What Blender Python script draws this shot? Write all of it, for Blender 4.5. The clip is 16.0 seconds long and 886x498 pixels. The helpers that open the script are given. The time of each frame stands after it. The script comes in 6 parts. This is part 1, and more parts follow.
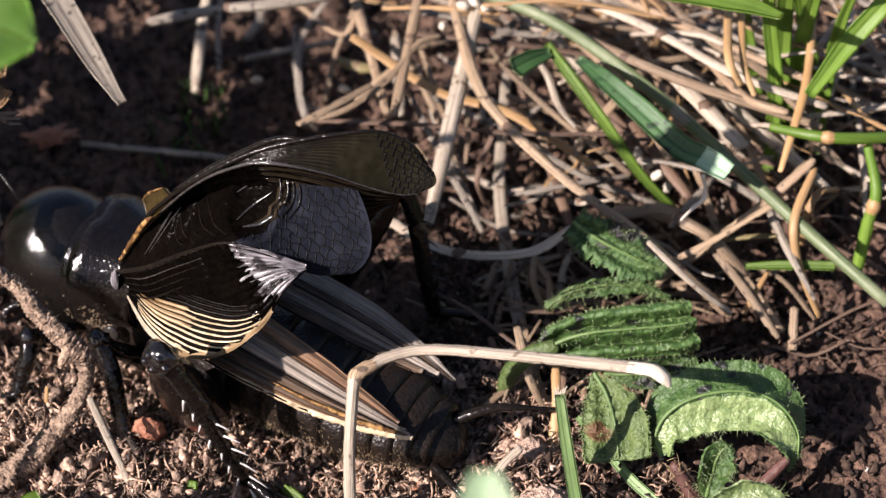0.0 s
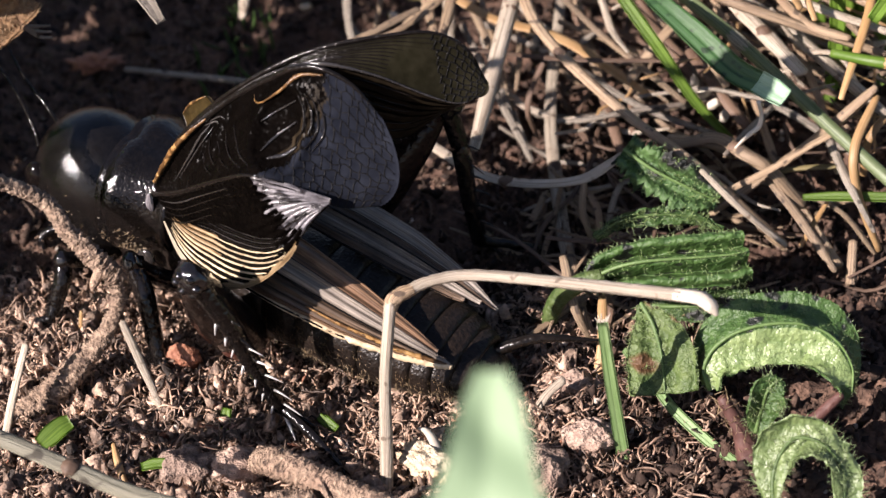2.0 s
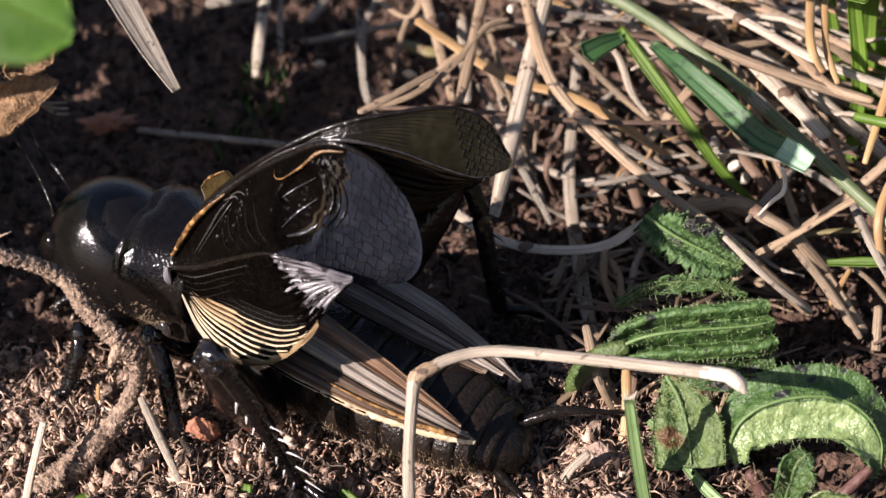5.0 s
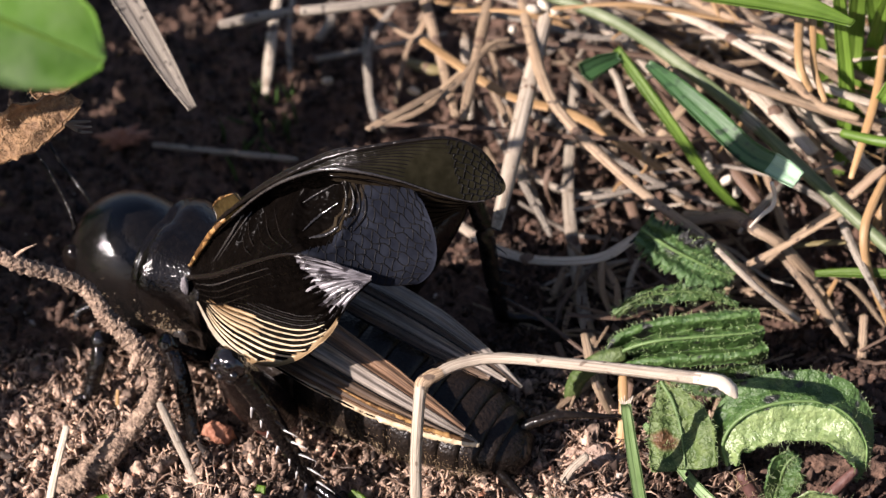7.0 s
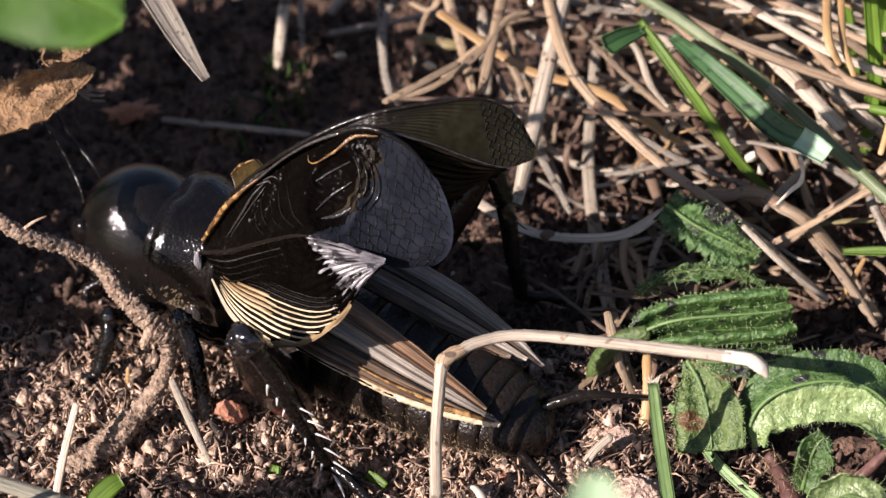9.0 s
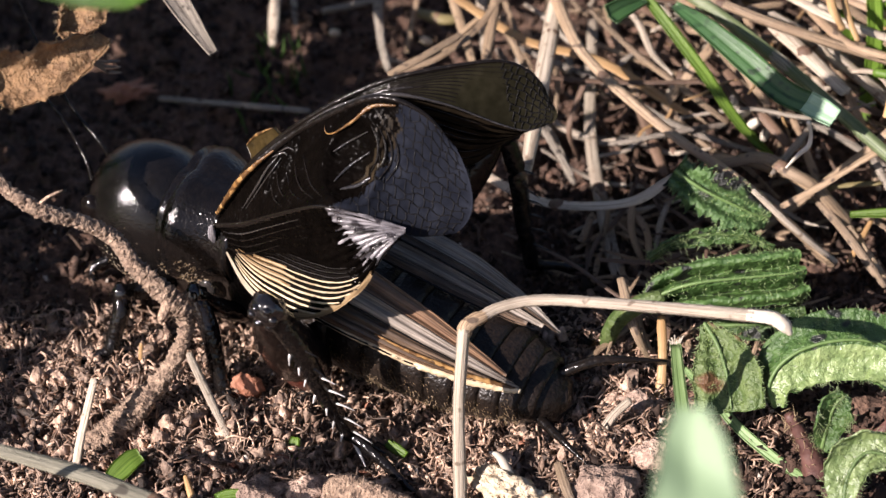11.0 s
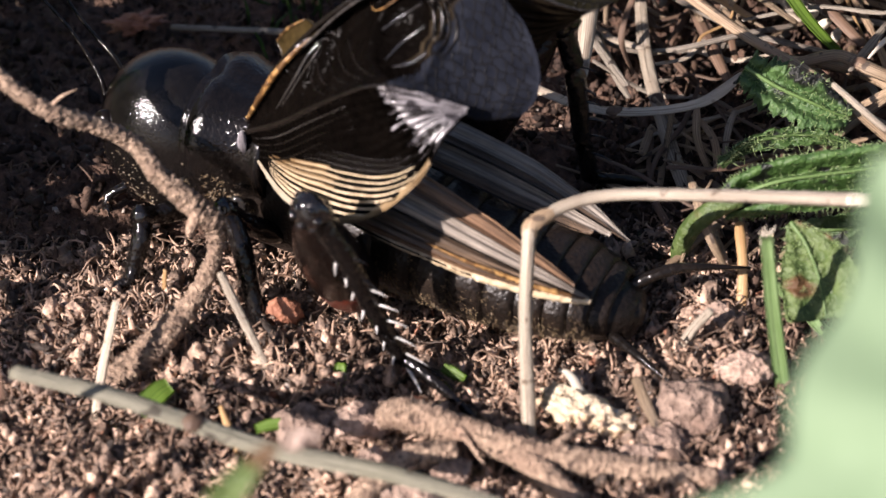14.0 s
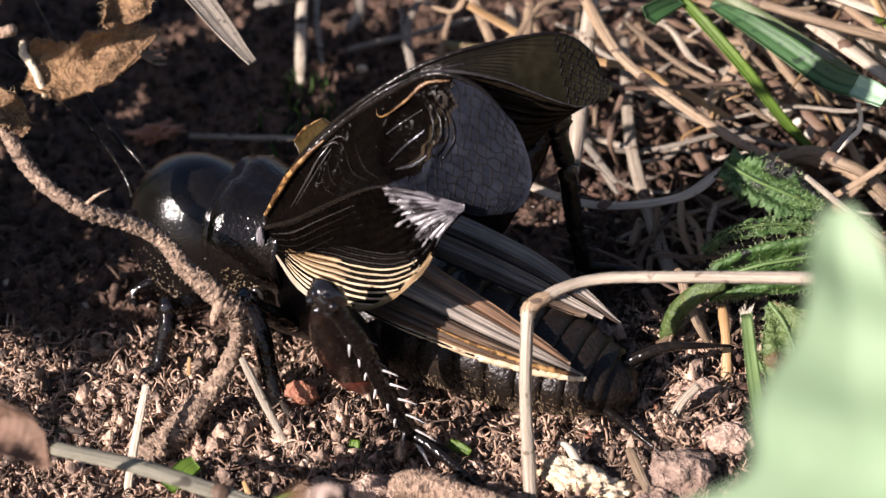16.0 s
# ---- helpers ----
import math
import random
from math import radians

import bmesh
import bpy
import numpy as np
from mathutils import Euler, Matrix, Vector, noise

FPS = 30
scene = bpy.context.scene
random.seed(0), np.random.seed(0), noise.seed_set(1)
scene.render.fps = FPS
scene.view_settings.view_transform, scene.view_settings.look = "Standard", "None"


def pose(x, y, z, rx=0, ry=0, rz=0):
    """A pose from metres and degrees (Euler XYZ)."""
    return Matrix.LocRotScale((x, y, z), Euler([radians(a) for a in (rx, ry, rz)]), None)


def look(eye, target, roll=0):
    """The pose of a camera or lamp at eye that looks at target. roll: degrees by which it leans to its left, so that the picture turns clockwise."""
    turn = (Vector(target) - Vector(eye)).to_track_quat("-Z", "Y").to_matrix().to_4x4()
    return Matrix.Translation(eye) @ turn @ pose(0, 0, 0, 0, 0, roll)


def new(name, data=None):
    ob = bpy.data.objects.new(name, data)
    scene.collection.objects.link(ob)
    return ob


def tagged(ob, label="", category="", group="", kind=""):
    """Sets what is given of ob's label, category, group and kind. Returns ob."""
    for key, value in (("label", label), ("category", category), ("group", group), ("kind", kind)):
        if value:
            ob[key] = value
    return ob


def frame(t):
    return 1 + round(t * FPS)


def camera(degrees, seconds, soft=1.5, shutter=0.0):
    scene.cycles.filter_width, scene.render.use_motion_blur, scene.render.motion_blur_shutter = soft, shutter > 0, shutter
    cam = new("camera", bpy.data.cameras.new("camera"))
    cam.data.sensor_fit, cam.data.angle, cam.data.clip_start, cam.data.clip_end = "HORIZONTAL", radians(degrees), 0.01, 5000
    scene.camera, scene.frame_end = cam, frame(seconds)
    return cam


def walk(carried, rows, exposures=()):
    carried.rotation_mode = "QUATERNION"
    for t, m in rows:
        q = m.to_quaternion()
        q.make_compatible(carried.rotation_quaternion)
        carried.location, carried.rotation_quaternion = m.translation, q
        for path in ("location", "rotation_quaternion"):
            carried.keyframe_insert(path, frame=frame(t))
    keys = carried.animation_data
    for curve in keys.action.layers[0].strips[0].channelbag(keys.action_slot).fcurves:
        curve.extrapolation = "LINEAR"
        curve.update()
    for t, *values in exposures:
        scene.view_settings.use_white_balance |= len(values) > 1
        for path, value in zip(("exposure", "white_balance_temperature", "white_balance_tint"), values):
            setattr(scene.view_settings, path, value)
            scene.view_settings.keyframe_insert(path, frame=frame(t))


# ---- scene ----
cam = camera(26.0, 16.0, soft=1.4)
PATH = [
    (0, (0.00571, -0.06466, 0.07814), (0.00181, 0.00105, 0.01676), -1.27),
    (0.5, (0.00634, -0.06398, 0.07776), (0.00052, 0.00097, 0.01573), -2.11),
    (1, (0.00658, -0.06339, 0.07718), (-0.00027, 0.00158, 0.01528), -2.41),
    (1.5, (0.00741, -0.06269, 0.07716), (0.00000, 0.00203, 0.01505), -2.69),
    (2, (0.00760, -0.06367, 0.07442), (-0.00011, 0.00069, 0.01198), -2.94),
    (2.5, (0.00544, -0.06296, 0.07458), (-0.00302, 0.00077, 0.01159), -3.52),
    (3, (0.00516, -0.06167, 0.07304), (-0.00321, 0.00203, 0.01003), -3.45),
    (3.5, (0.00556, -0.06042, 0.07268), (-0.00215, 0.00342, 0.00971), -3.20),
    (4, (0.00537, -0.06014, 0.07358), (-0.00237, 0.00380, 0.01072), -3.44),
    (4.2, (0.00571, -0.05973, 0.07395), (-0.00187, 0.00439, 0.01124), -3.33),
    (6.3, (0.00675, -0.06343, 0.07866), (-0.00091, 0.00127, 0.01656), -3.33),
    (6.5, (0.00732, -0.06365, 0.07793), (-0.00015, 0.00086, 0.01561), -3.41),
    (7, (0.00613, -0.06375, 0.07938), (-0.00130, 0.00104, 0.01734), -3.18),
    (7.5, (0.00691, -0.06406, 0.07743), (0.00003, 0.00060, 0.01521), -2.97),
    (8, (0.00639, -0.06250, 0.07714), (-0.00036, 0.00202, 0.01476), -2.68),
    (8.5, (0.00480, -0.06190, 0.07759), (-0.00220, 0.00281, 0.01544), -2.72),
    (9, (0.00448, -0.06267, 0.07697), (-0.00255, 0.00194, 0.01471), -2.67),
    (9.5, (0.00397, -0.06414, 0.07738), (-0.00303, 0.00034, 0.01498), -2.63),
    (9.7, (0.00378, -0.06462, 0.07702), (-0.00298, -0.00021, 0.01453), -2.41),
    (11.8, (-0.00109, -0.06391, 0.07432), (-0.00333, 0.00127, 0.01230), -1.44),
    (12, (-0.00048, -0.06397, 0.07343), (-0.00253, 0.00132, 0.01152), -1.29),
    (12.5, (-0.00160, -0.06313, 0.07122), (-0.00382, 0.00295, 0.01016), -1.92),
    (13, (0.00083, -0.06345, 0.06785), (-0.00093, 0.00297, 0.00715), -2.14),
    (13.5, (-0.00210, -0.06368, 0.06590), (-0.00449, 0.00309, 0.00560), -2.36),
    (14, (-0.00376, -0.06244, 0.06411), (-0.00657, 0.00444, 0.00395), -2.77),
    (14.5, (-0.00229, -0.06141, 0.06373), (-0.00473, 0.00622, 0.00440), -3.01),
    (15, (0.00136, -0.06389, 0.06555), (0.00015, 0.00397, 0.00645), -2.70),
    (15.5, (-0.00085, -0.06705, 0.06751), (-0.00277, 0.00104, 0.00869), -3.14),
    (16, (-0.00398, -0.06890, 0.06741), (-0.00646, 0.00167, 0.01160), -3.41),
]
walk(cam, [(t, look(eye, target, roll)) for t, eye, target, roll in PATH], exposures=[(0.0, 1.15, 6600, 22), (16.0, 1.15, 6600, 22)])

# ---- world, sun, exposure ----
cam.data.dof.use_dof = True
cam.data.dof.focus_distance = 0.096
cam.data.dof.aperture_fstop = 70.0
SUN_TO = Vector((-0.70, -0.50, 0.60)).normalized()
world = bpy.data.worlds.new("sky")
scene.world = world
world.use_nodes = True
sky = world.node_tree.nodes.new("ShaderNodeTexSky")
sky.sky_type, sky.sun_disc = "NISHITA", False
sky.sun_elevation = math.asin(SUN_TO.z)
sky.sun_rotation = math.atan2(SUN_TO.x, SUN_TO.y)
world.node_tree.links.new(sky.outputs[0], world.node_tree.nodes["Background"].inputs[0])
world.node_tree.nodes["Background"].inputs[1].default_value = 0.05
sun = new("sun", bpy.data.lights.new("sun", "SUN"))
sun.data.energy, sun.data.angle, sun.data.color = 5.0, radians(0.5), (1.0, 0.95, 0.87)
sun.matrix_world = look(SUN_TO, (0, 0, 0))

# ---- materials ----
CM = 0.01


def surface(name, c1, c2, rough=0.6, n1=300.0, n2=2500.0, bump=0.3, depth=0.0002, streak=0.0, leaf=0.0, coat=0.0,
            spec=0.5, vary=0.25, c3=None, spots=None, island=False, gloss_var=0.2, fine=None, spot_at=0.64, pits=0.0):
    """A procedural material: two colours mixed by coarse and fine noise (or by streaks along a stalk), a third in patches."""
    m = bpy.data.materials.new(name)
    m.use_nodes = True
    nt = m.node_tree
    bs = nt.nodes["Principled BSDF"]
    N, Lk = nt.nodes.new, nt.links.new
    tc = N("ShaderNodeTexCoord")

    def noise_of(scale, detail=4.0, vec=None, rough_=0.6):
        n = N("ShaderNodeTexNoise")
        n.inputs["Scale"].default_value, n.inputs["Detail"].default_value = scale, detail
        n.inputs["Roughness"].default_value = rough_
        Lk(vec if vec else tc.outputs["Object"], n.inputs["Vector"])
        return n.outputs["Fac"]

    def ramp(src, a, b):
        r = N("ShaderNodeMapRange")
        r.inputs[1].default_value, r.inputs[2].default_value = a, b
        Lk(src, r.inputs[0])
        return r.outputs[0]

    def mix(fac, a, b, mode="MIX"):
        x = N("ShaderNodeMix")
        x.data_type, x.blend_type = "RGBA", mode
        for slot, v in ((0, fac), (6, a), (7, b)):
            if hasattr(v, "links"):
                Lk(v, x.inputs[slot])
            elif slot == 0:
                x.inputs[0].default_value = v
            else:
                x.inputs[slot].default_value = (*v, 1)
        return x.outputs[2]

    coarse, fineN = noise_of(n1), noise_of(n2)
    if streak:
        mp = N("ShaderNodeMapping")
        mp.inputs["Scale"].default_value = (streak, 1.6, 1)
        Lk(tc.outputs["UV"], mp.inputs[0])
        line = noise_of(1.0, 3.0, mp.outputs[0])
        fac = ramp(line, 0.36, 0.64)
    else:
        line = fineN
        fac = ramp(fineN, 0.3, 0.7)
    col = mix(fac, c1, c2)
    if c3:
        col = mix(ramp(coarse, 0.52, 0.68), col, c3)
    if spots:
        col = mix(ramp(noise_of(fine or n2 * 0.6, 1.0), spot_at, spot_at + 0.06), col, spots)
    if pits:
        line = noise_of(pits, 1.0)
    rnd = N("ShaderNodeNewGeometry").outputs["Random Per Island"] if island else N("ShaderNodeObjectInfo").outputs["Random"]
    hsv = N("ShaderNodeHueSaturation")
    Lk(ramp(rnd, 0, 1), hsv.inputs["Value"])
    hsv.inputs["Value"].links[0].from_node.inputs[3].default_value = 1 - vary
    hsv.inputs["Value"].links[0].from_node.inputs[4].default_value = 1 + vary
    Lk(mix(ramp(coarse, 0.25, 0.75), col, tuple(c * 0.8 for c in c1), "MIX") if not c3 else col, hsv.inputs["Color"])
    Lk(hsv.outputs[0], bs.inputs["Base Color"])
    rr = N("ShaderNodeMapRange")
    rr.inputs[3].default_value, rr.inputs[4].default_value = max(0.03, rough - gloss_var / 2), min(1, rough + gloss_var / 2)
    Lk(fineN, rr.inputs[0])
    Lk(rr.outputs[0], bs.inputs["Roughness"])
    bs.inputs["Specular IOR Level"].default_value = spec
    bs.inputs["Coat Weight"].default_value = coat
    bs.inputs["Coat Roughness"].default_value = 0.12
    if bump:
        b = N("ShaderNodeBump")
        b.inputs["Strength"].default_value, b.inputs["Distance"].default_value = bump, depth
        Lk(line, b.inputs["Height"])
        Lk(b.outputs[0], bs.inputs["Normal"])
    if leaf:
        tr, ms = N("ShaderNodeBsdfTranslucent"), N("ShaderNodeMixShader")
        Lk(mix(1.0, hsv.outputs[0], (1.0, 1.0, 0.55), "MULTIPLY"), tr.inputs[0])
        ms.inputs[0].default_value = leaf
        Lk(bs.outputs[0], ms.inputs[1])
        Lk(tr.outputs[0], ms.inputs[2])
        Lk(ms.outputs[0], nt.nodes["Material Output"].inputs[0])
    return m


M = {}
M["soil"] = surface("soil", (0.030, 0.018, 0.013), (0.17, 0.102, 0.072), 0.9, 120, 1800, 1.0, 0.0006, c3=(0.065, 0.039, 0.028), spec=0.25)
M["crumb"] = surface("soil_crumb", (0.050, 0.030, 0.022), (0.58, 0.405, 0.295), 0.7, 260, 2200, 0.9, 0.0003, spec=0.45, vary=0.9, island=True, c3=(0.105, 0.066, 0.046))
M["granule"] = surface("soil_granule", (0.42, 0.29, 0.20), (0.74, 0.60, 0.46), 0.6, 300, 2600, 0.4, 0.0001, vary=0.3, island=True)
M["pink_leaf"] = surface("pinkish_dead_leaf", (0.46, 0.34, 0.28), (0.68, 0.54, 0.47), 0.75, 160, 1700, 0.6, 0.0003, leaf=0.25)
M["flake"] = surface("reddish_flake", (0.24, 0.085, 0.045), (0.52, 0.25, 0.15), 0.7, 300, 1800, 0.8, 0.0004)
M["brown_leaf"] = surface("brown_dead_leaf", (0.10, 0.055, 0.035), (0.27, 0.17, 0.115), 0.75, 160, 1700, 0.9, 0.0005, leaf=0.1)
M["dust"] = surface("golden_dust", (0.12, 0.085, 0.05), (0.36, 0.29, 0.21), 0.3, 300, 2600, 0, vary=0.5, island=True)
M["thigh"] = surface("thigh_cuticle", (0.005, 0.0035, 0.003), (0.020, 0.010, 0.0075), 0.18, 300, 2600, 0.7, 0.00008, spec=0.2, pits=2600)
# Dark earth behind the cricket; colour also holds part of the shade there
M["humus"] = surface("dark_soil_crumb", (0.026, 0.016, 0.012), (0.125, 0.078, 0.056), 0.88, 150, 2200, 0.7, 0.0002, spec=0.3, vary=0.75, island=True)
M["clod"] = surface("clod", (0.17, 0.11, 0.085), (0.54, 0.395, 0.31), 0.9, 260, 1900, 1.0, 0.0009, spec=0.3, c3=(0.28, 0.185, 0.14))
M["fibre"] = surface("root_fibre", (0.10, 0.056, 0.036), (0.60, 0.42, 0.30), 0.5, 300, 2500, 0.2, vary=0.85, island=True)
M["grit"] = surface("grit", (0.40, 0.33, 0.27), (0.58, 0.5, 0.42), 0.5, 300, 2500, 0.2, vary=0.35, island=True)
M["grey"] = surface("weathered_straw", (0.10, 0.08, 0.062), (0.40, 0.35, 0.28), 0.62, 260, 2200, 0.8, 0.00012, streak=34, c3=(0.170, 0.135, 0.105), leaf=0.06, spots=(0.060, 0.047, 0.036), fine=1500)
M["bleached"] = surface("bleached_straw", (0.300, 0.235, 0.171), (0.660, 0.575, 0.456), 0.55, 260, 2200, 0.8, 0.00012, streak=34, c3=(0.360, 0.290, 0.218), leaf=0.08, spots=(0.200, 0.150, 0.105), fine=1700)
M["pale"] = surface("pale_straw", (0.21, 0.165, 0.12), (0.56, 0.485, 0.38), 0.55, 260, 2200, 0.8, 0.00012, streak=34, c3=(0.360, 0.290, 0.218), leaf=0.08, spots=(0.200, 0.150, 0.105), fine=1700)
M["tan"] = surface("tan_straw", (0.125, 0.08, 0.048), (0.43, 0.315, 0.20), 0.55, 260, 2200, 0.8, 0.00012, streak=34, c3=(0.240, 0.160, 0.099), leaf=0.08, spots=(0.090, 0.062, 0.043), fine=1600)
M["gold"] = surface("golden_straw", (0.32, 0.185, 0.075), (0.56, 0.37, 0.19), 0.5, 200, 2200, 0.4, 0.0001, streak=22, leaf=0.12)
M["brown"] = surface("brown_straw", (0.085, 0.05, 0.032), (0.25, 0.155, 0.10), 0.65, 200, 2200, 0.5, 0.0001, streak=22, leaf=0.05)
M["olive"] = surface("olive_straw", (0.15, 0.12, 0.05), (0.33, 0.27, 0.12), 0.6, 200, 2200, 0.4, 0.0001, streak=22, leaf=0.1)
M["greygreen"] = surface("faded_green_culm", (0.13, 0.12, 0.08), (0.46, 0.43, 0.32), 0.55, 200, 2000, 0.8, 0.00015, streak=30, c3=(0.31, 0.29, 0.20), leaf=0.08, spots=(0.10, 0.085, 0.06), fine=900)
M["culm"] = surface("green_culm", (0.065, 0.095, 0.035), (0.17, 0.215, 0.10), 0.5, 150, 2000, 0.5, 0.0001, streak=26, c3=(0.22, 0.25, 0.14), leaf=0.1)
M["fresh"] = surface("fresh_grass", (0.13, 0.25, 0.03), (0.30, 0.46, 0.085), 0.42, 200, 2200, 0.4, 0.0001, streak=16, leaf=0.5)
M["dark_blade"] = surface("green_blade", (0.04, 0.11, 0.035), (0.095, 0.20, 0.07), 0.38, 200, 2500, 0.4, 0.0001, streak=12, leaf=0.2, spots=(0.012, 0.02, 0.012), fine=1300, spot_at=0.57)
M["pale_green"] = surface("cut_blade_end", (0.24, 0.40, 0.25), (0.44, 0.58, 0.43), 0.5, 300, 2500, 0.3, streak=14)
M["leaf"] = surface("hairy_leaf", (0.024, 0.062, 0.014), (0.074, 0.142, 0.036), 0.45, 250, 1500, 0.9, 0.0005, leaf=0.14, c3=(0.052, 0.11, 0.027), spots=(0.010, 0.013, 0.009), fine=1000, spec=0.55, spot_at=0.61)
M["leaf_dark"] = surface("wilted_leaf", (0.022, 0.056, 0.016), (0.076, 0.145, 0.044), 0.5, 250, 1500, 0.9, 0.0005, leaf=0.12, c3=(0.045, 0.095, 0.025), spots=(0.010, 0.011, 0.009), fine=380, spot_at=0.55)
M["shoot"] = surface("pale_grass_shoot", (0.13, 0.235, 0.07), (0.34, 0.47, 0.23), 0.45, 200, 2200, 0.5, 0.0001, streak=12, leaf=0.2)
M["leaf_rib"] = surface("leaf_rib", (0.09, 0.16, 0.045), (0.16, 0.25, 0.085), 0.5, 300, 2500, 0.3, leaf=0.2)
M["leaf_pale"] = surface("pale_leaf", (0.10, 0.165, 0.05), (0.26, 0.34, 0.135), 0.36, 250, 1500, 0.8, 0.0004, leaf=0.14, c3=(0.16, 0.23, 0.085), spec=0.8)
M["leaf_yellow"] = surface("yellowing_leaf", (0.045, 0.085, 0.02), (0.12, 0.17, 0.05), 0.5, 260, 1500, 0.9, 0.0005, leaf=0.1, c3=(0.085, 0.125, 0.036), spots=(0.11, 0.055, 0.022), fine=420, spot_at=0.54)
M["leaf_hair"] = surface("leaf_hair", (0.30, 0.42, 0.18), (0.55, 0.62, 0.40), 0.4, 300, 2000, 0, leaf=0.5)
M["near_leaf"] = surface("soft_green_leaf", (0.245, 0.36, 0.205), (0.325, 0.45, 0.275), 0.6, 120, 900, 0.2, leaf=0.22)
M["bright_leaf"] = surface("bright_leaf", (0.17, 0.38, 0.05), (0.28, 0.52, 0.11), 0.35, 120, 900, 0.3, leaf=0.45, coat=0.2, c3=(0.42, 0.60, 0.26))
M["dry_leaf"] = surface("dry_leaf", (0.085, 0.042, 0.019), (0.28, 0.165, 0.078), 0.75, 160, 1700, 0.9, 0.0005, leaf=0.12, c3=(0.21, 0.118, 0.053))
M["bark"] = surface("twig_bark", (0.13, 0.08, 0.054), (0.60, 0.43, 0.305), 0.85, 420, 3200, 1.0, 0.0005, c3=(0.34, 0.225, 0.158), spots=(0.11, 0.07, 0.05), fine=2200, spot_at=0.62)
M["stem_red"] = surface("reddish_stem", (0.08, 0.032, 0.026), (0.19, 0.09, 0.07), 0.6, 300, 2000, 0.5, 0.0002)
M["husk"] = surface("seed_husk", (0.46, 0.34, 0.21), (0.78, 0.68, 0.51), 0.55, 250, 1600, 0.9, 0.0005, c3=(0.58, 0.40, 0.23), leaf=0.1)
M["root_white"] = surface("white_rootlet", (0.55, 0.48, 0.38), (0.78, 0.72, 0.62), 0.5, 300, 2500, 0.2, leaf=0.15)
M["cuticle"] = surface("black_cuticle", (0.003, 0.0026, 0.0026), (0.007, 0.006, 0.0055), 0.135, 400, 3000, 0.8, 0.00003, spec=0.46, gloss_var=0.12, pits=9500)
M["pronotum"] = surface("pitted_cuticle", (0.003, 0.0026, 0.0026), (0.009, 0.007, 0.006), 0.13, 300, 3000, 0.8, 0.00005, spec=0.42, gloss_var=0.1, pits=6500)
M["amber_vein"] = surface("amber_vein", (0.20, 0.095, 0.03), (0.62, 0.39, 0.15), 0.35, 250, 2500, 0.8, 0.0001, leaf=0.1, spots=(0.012, 0.008, 0.005), fine=2100, spot_at=0.43)
M["abdomen"] = surface("dull_cuticle", (0.005, 0.004, 0.0035), (0.018, 0.0125, 0.0095), 0.36, 250, 5200, 0.9, 0.00008, spec=0.25, c3=(0.020, 0.013, 0.009), gloss_var=0.3, pits=5000)
M["leg"] = surface("leg_cuticle", (0.004, 0.0033, 0.0033), (0.010, 0.008, 0.007), 0.14, 400, 3000, 0.9, 0.0001, spec=0.45, gloss_var=0.12, pits=2600)
M["knee"] = surface("knee_cuticle", (0.004, 0.0033, 0.0033), (0.012, 0.010, 0.010), 0.12, 400, 3000, 0.9, 0.00012, coat=0.5, spec=0.6, gloss_var=0.1, pits=1600)
M["leg_red"] = surface("red_leg_cuticle", (0.055, 0.010, 0.006), (0.14, 0.028, 0.014), 0.3, 400, 4000, 0.3, 0.0001, coat=0.2)
M["wing"] = surface("wing_membrane", (0.0018, 0.0014, 0.0012), (0.0046, 0.0034, 0.0027), 0.24, 250, 1800, 0.9, 0.00018, spec=0.012, pits=2200)
# Blue-grey base includes the sky's reflection; specular is off
M["wing_apex"] = surface("netted_wing_tip", (0.010, 0.0115, 0.017), (0.030, 0.034, 0.046), 0.6, 420, 1500, 0.5, 0.00015, spec=0.0, leaf=0.03, pits=1500)
M["veinlet"] = surface("wing_veinlet", (0.006, 0.006, 0.0065), (0.014, 0.013, 0.013), 0.4, 400, 3000, 0, spec=0.1)
# Near-white base stands for sunlight glancing off the wing
M["wing_silver"] = surface("sun_glare_membrane", (0.035, 0.03, 0.034), (0.80, 0.76, 0.80), 0.26, 250, 2600, 0.7, 0.0003, coat=0.25, spec=0.7, streak=21, spots=(0.03, 0.026, 0.03), fine=1300, spot_at=0.56)
M["wing_brown"] = surface("brown_wing_fold", (0.010, 0.007, 0.004), (0.045, 0.032, 0.018), 0.4, 250, 2000, 0.3, 0.0001, spec=0.1)
M["wing_under"] = surface("olive_brown_wing_underside", (0.014, 0.010, 0.006), (0.060, 0.045, 0.028), 0.6, 250, 2000, 0.3, 0.0001, spec=0.05)
M["wing_cream"] = surface("cream_membrane", (0.54, 0.44, 0.31), (0.80, 0.72, 0.58), 0.35, 250, 2600, 0.5, 0.0001, leaf=0.2, coat=0.2)
M["basal"] = surface("olive_amber_plate", (0.016, 0.011, 0.004), (0.075, 0.05, 0.017), 0.35, 250, 2000, 0.5, 0.0001, spec=0.2, pits=2500)
M["wing_olive"] = surface("olive_membrane", (0.010, 0.0092, 0.0055), (0.026, 0.0235, 0.0145), 0.75, 250, 1800, 0.3, 0.0001, spec=0.0, leaf=0.03, pits=1500)
M["wing_gold"] = surface("amber_membrane", (0.16, 0.085, 0.03), (0.72, 0.54, 0.32), 0.35, 250, 2500, 0.5, 0.0001, leaf=0.2, coat=0.2, streak=40)
M["vein"] = surface("wing_vein", (0.005, 0.004, 0.0035), (0.012, 0.009, 0.007), 0.20, 400, 3000, 0.5, 0.0001, spec=0.25, pits=3000)
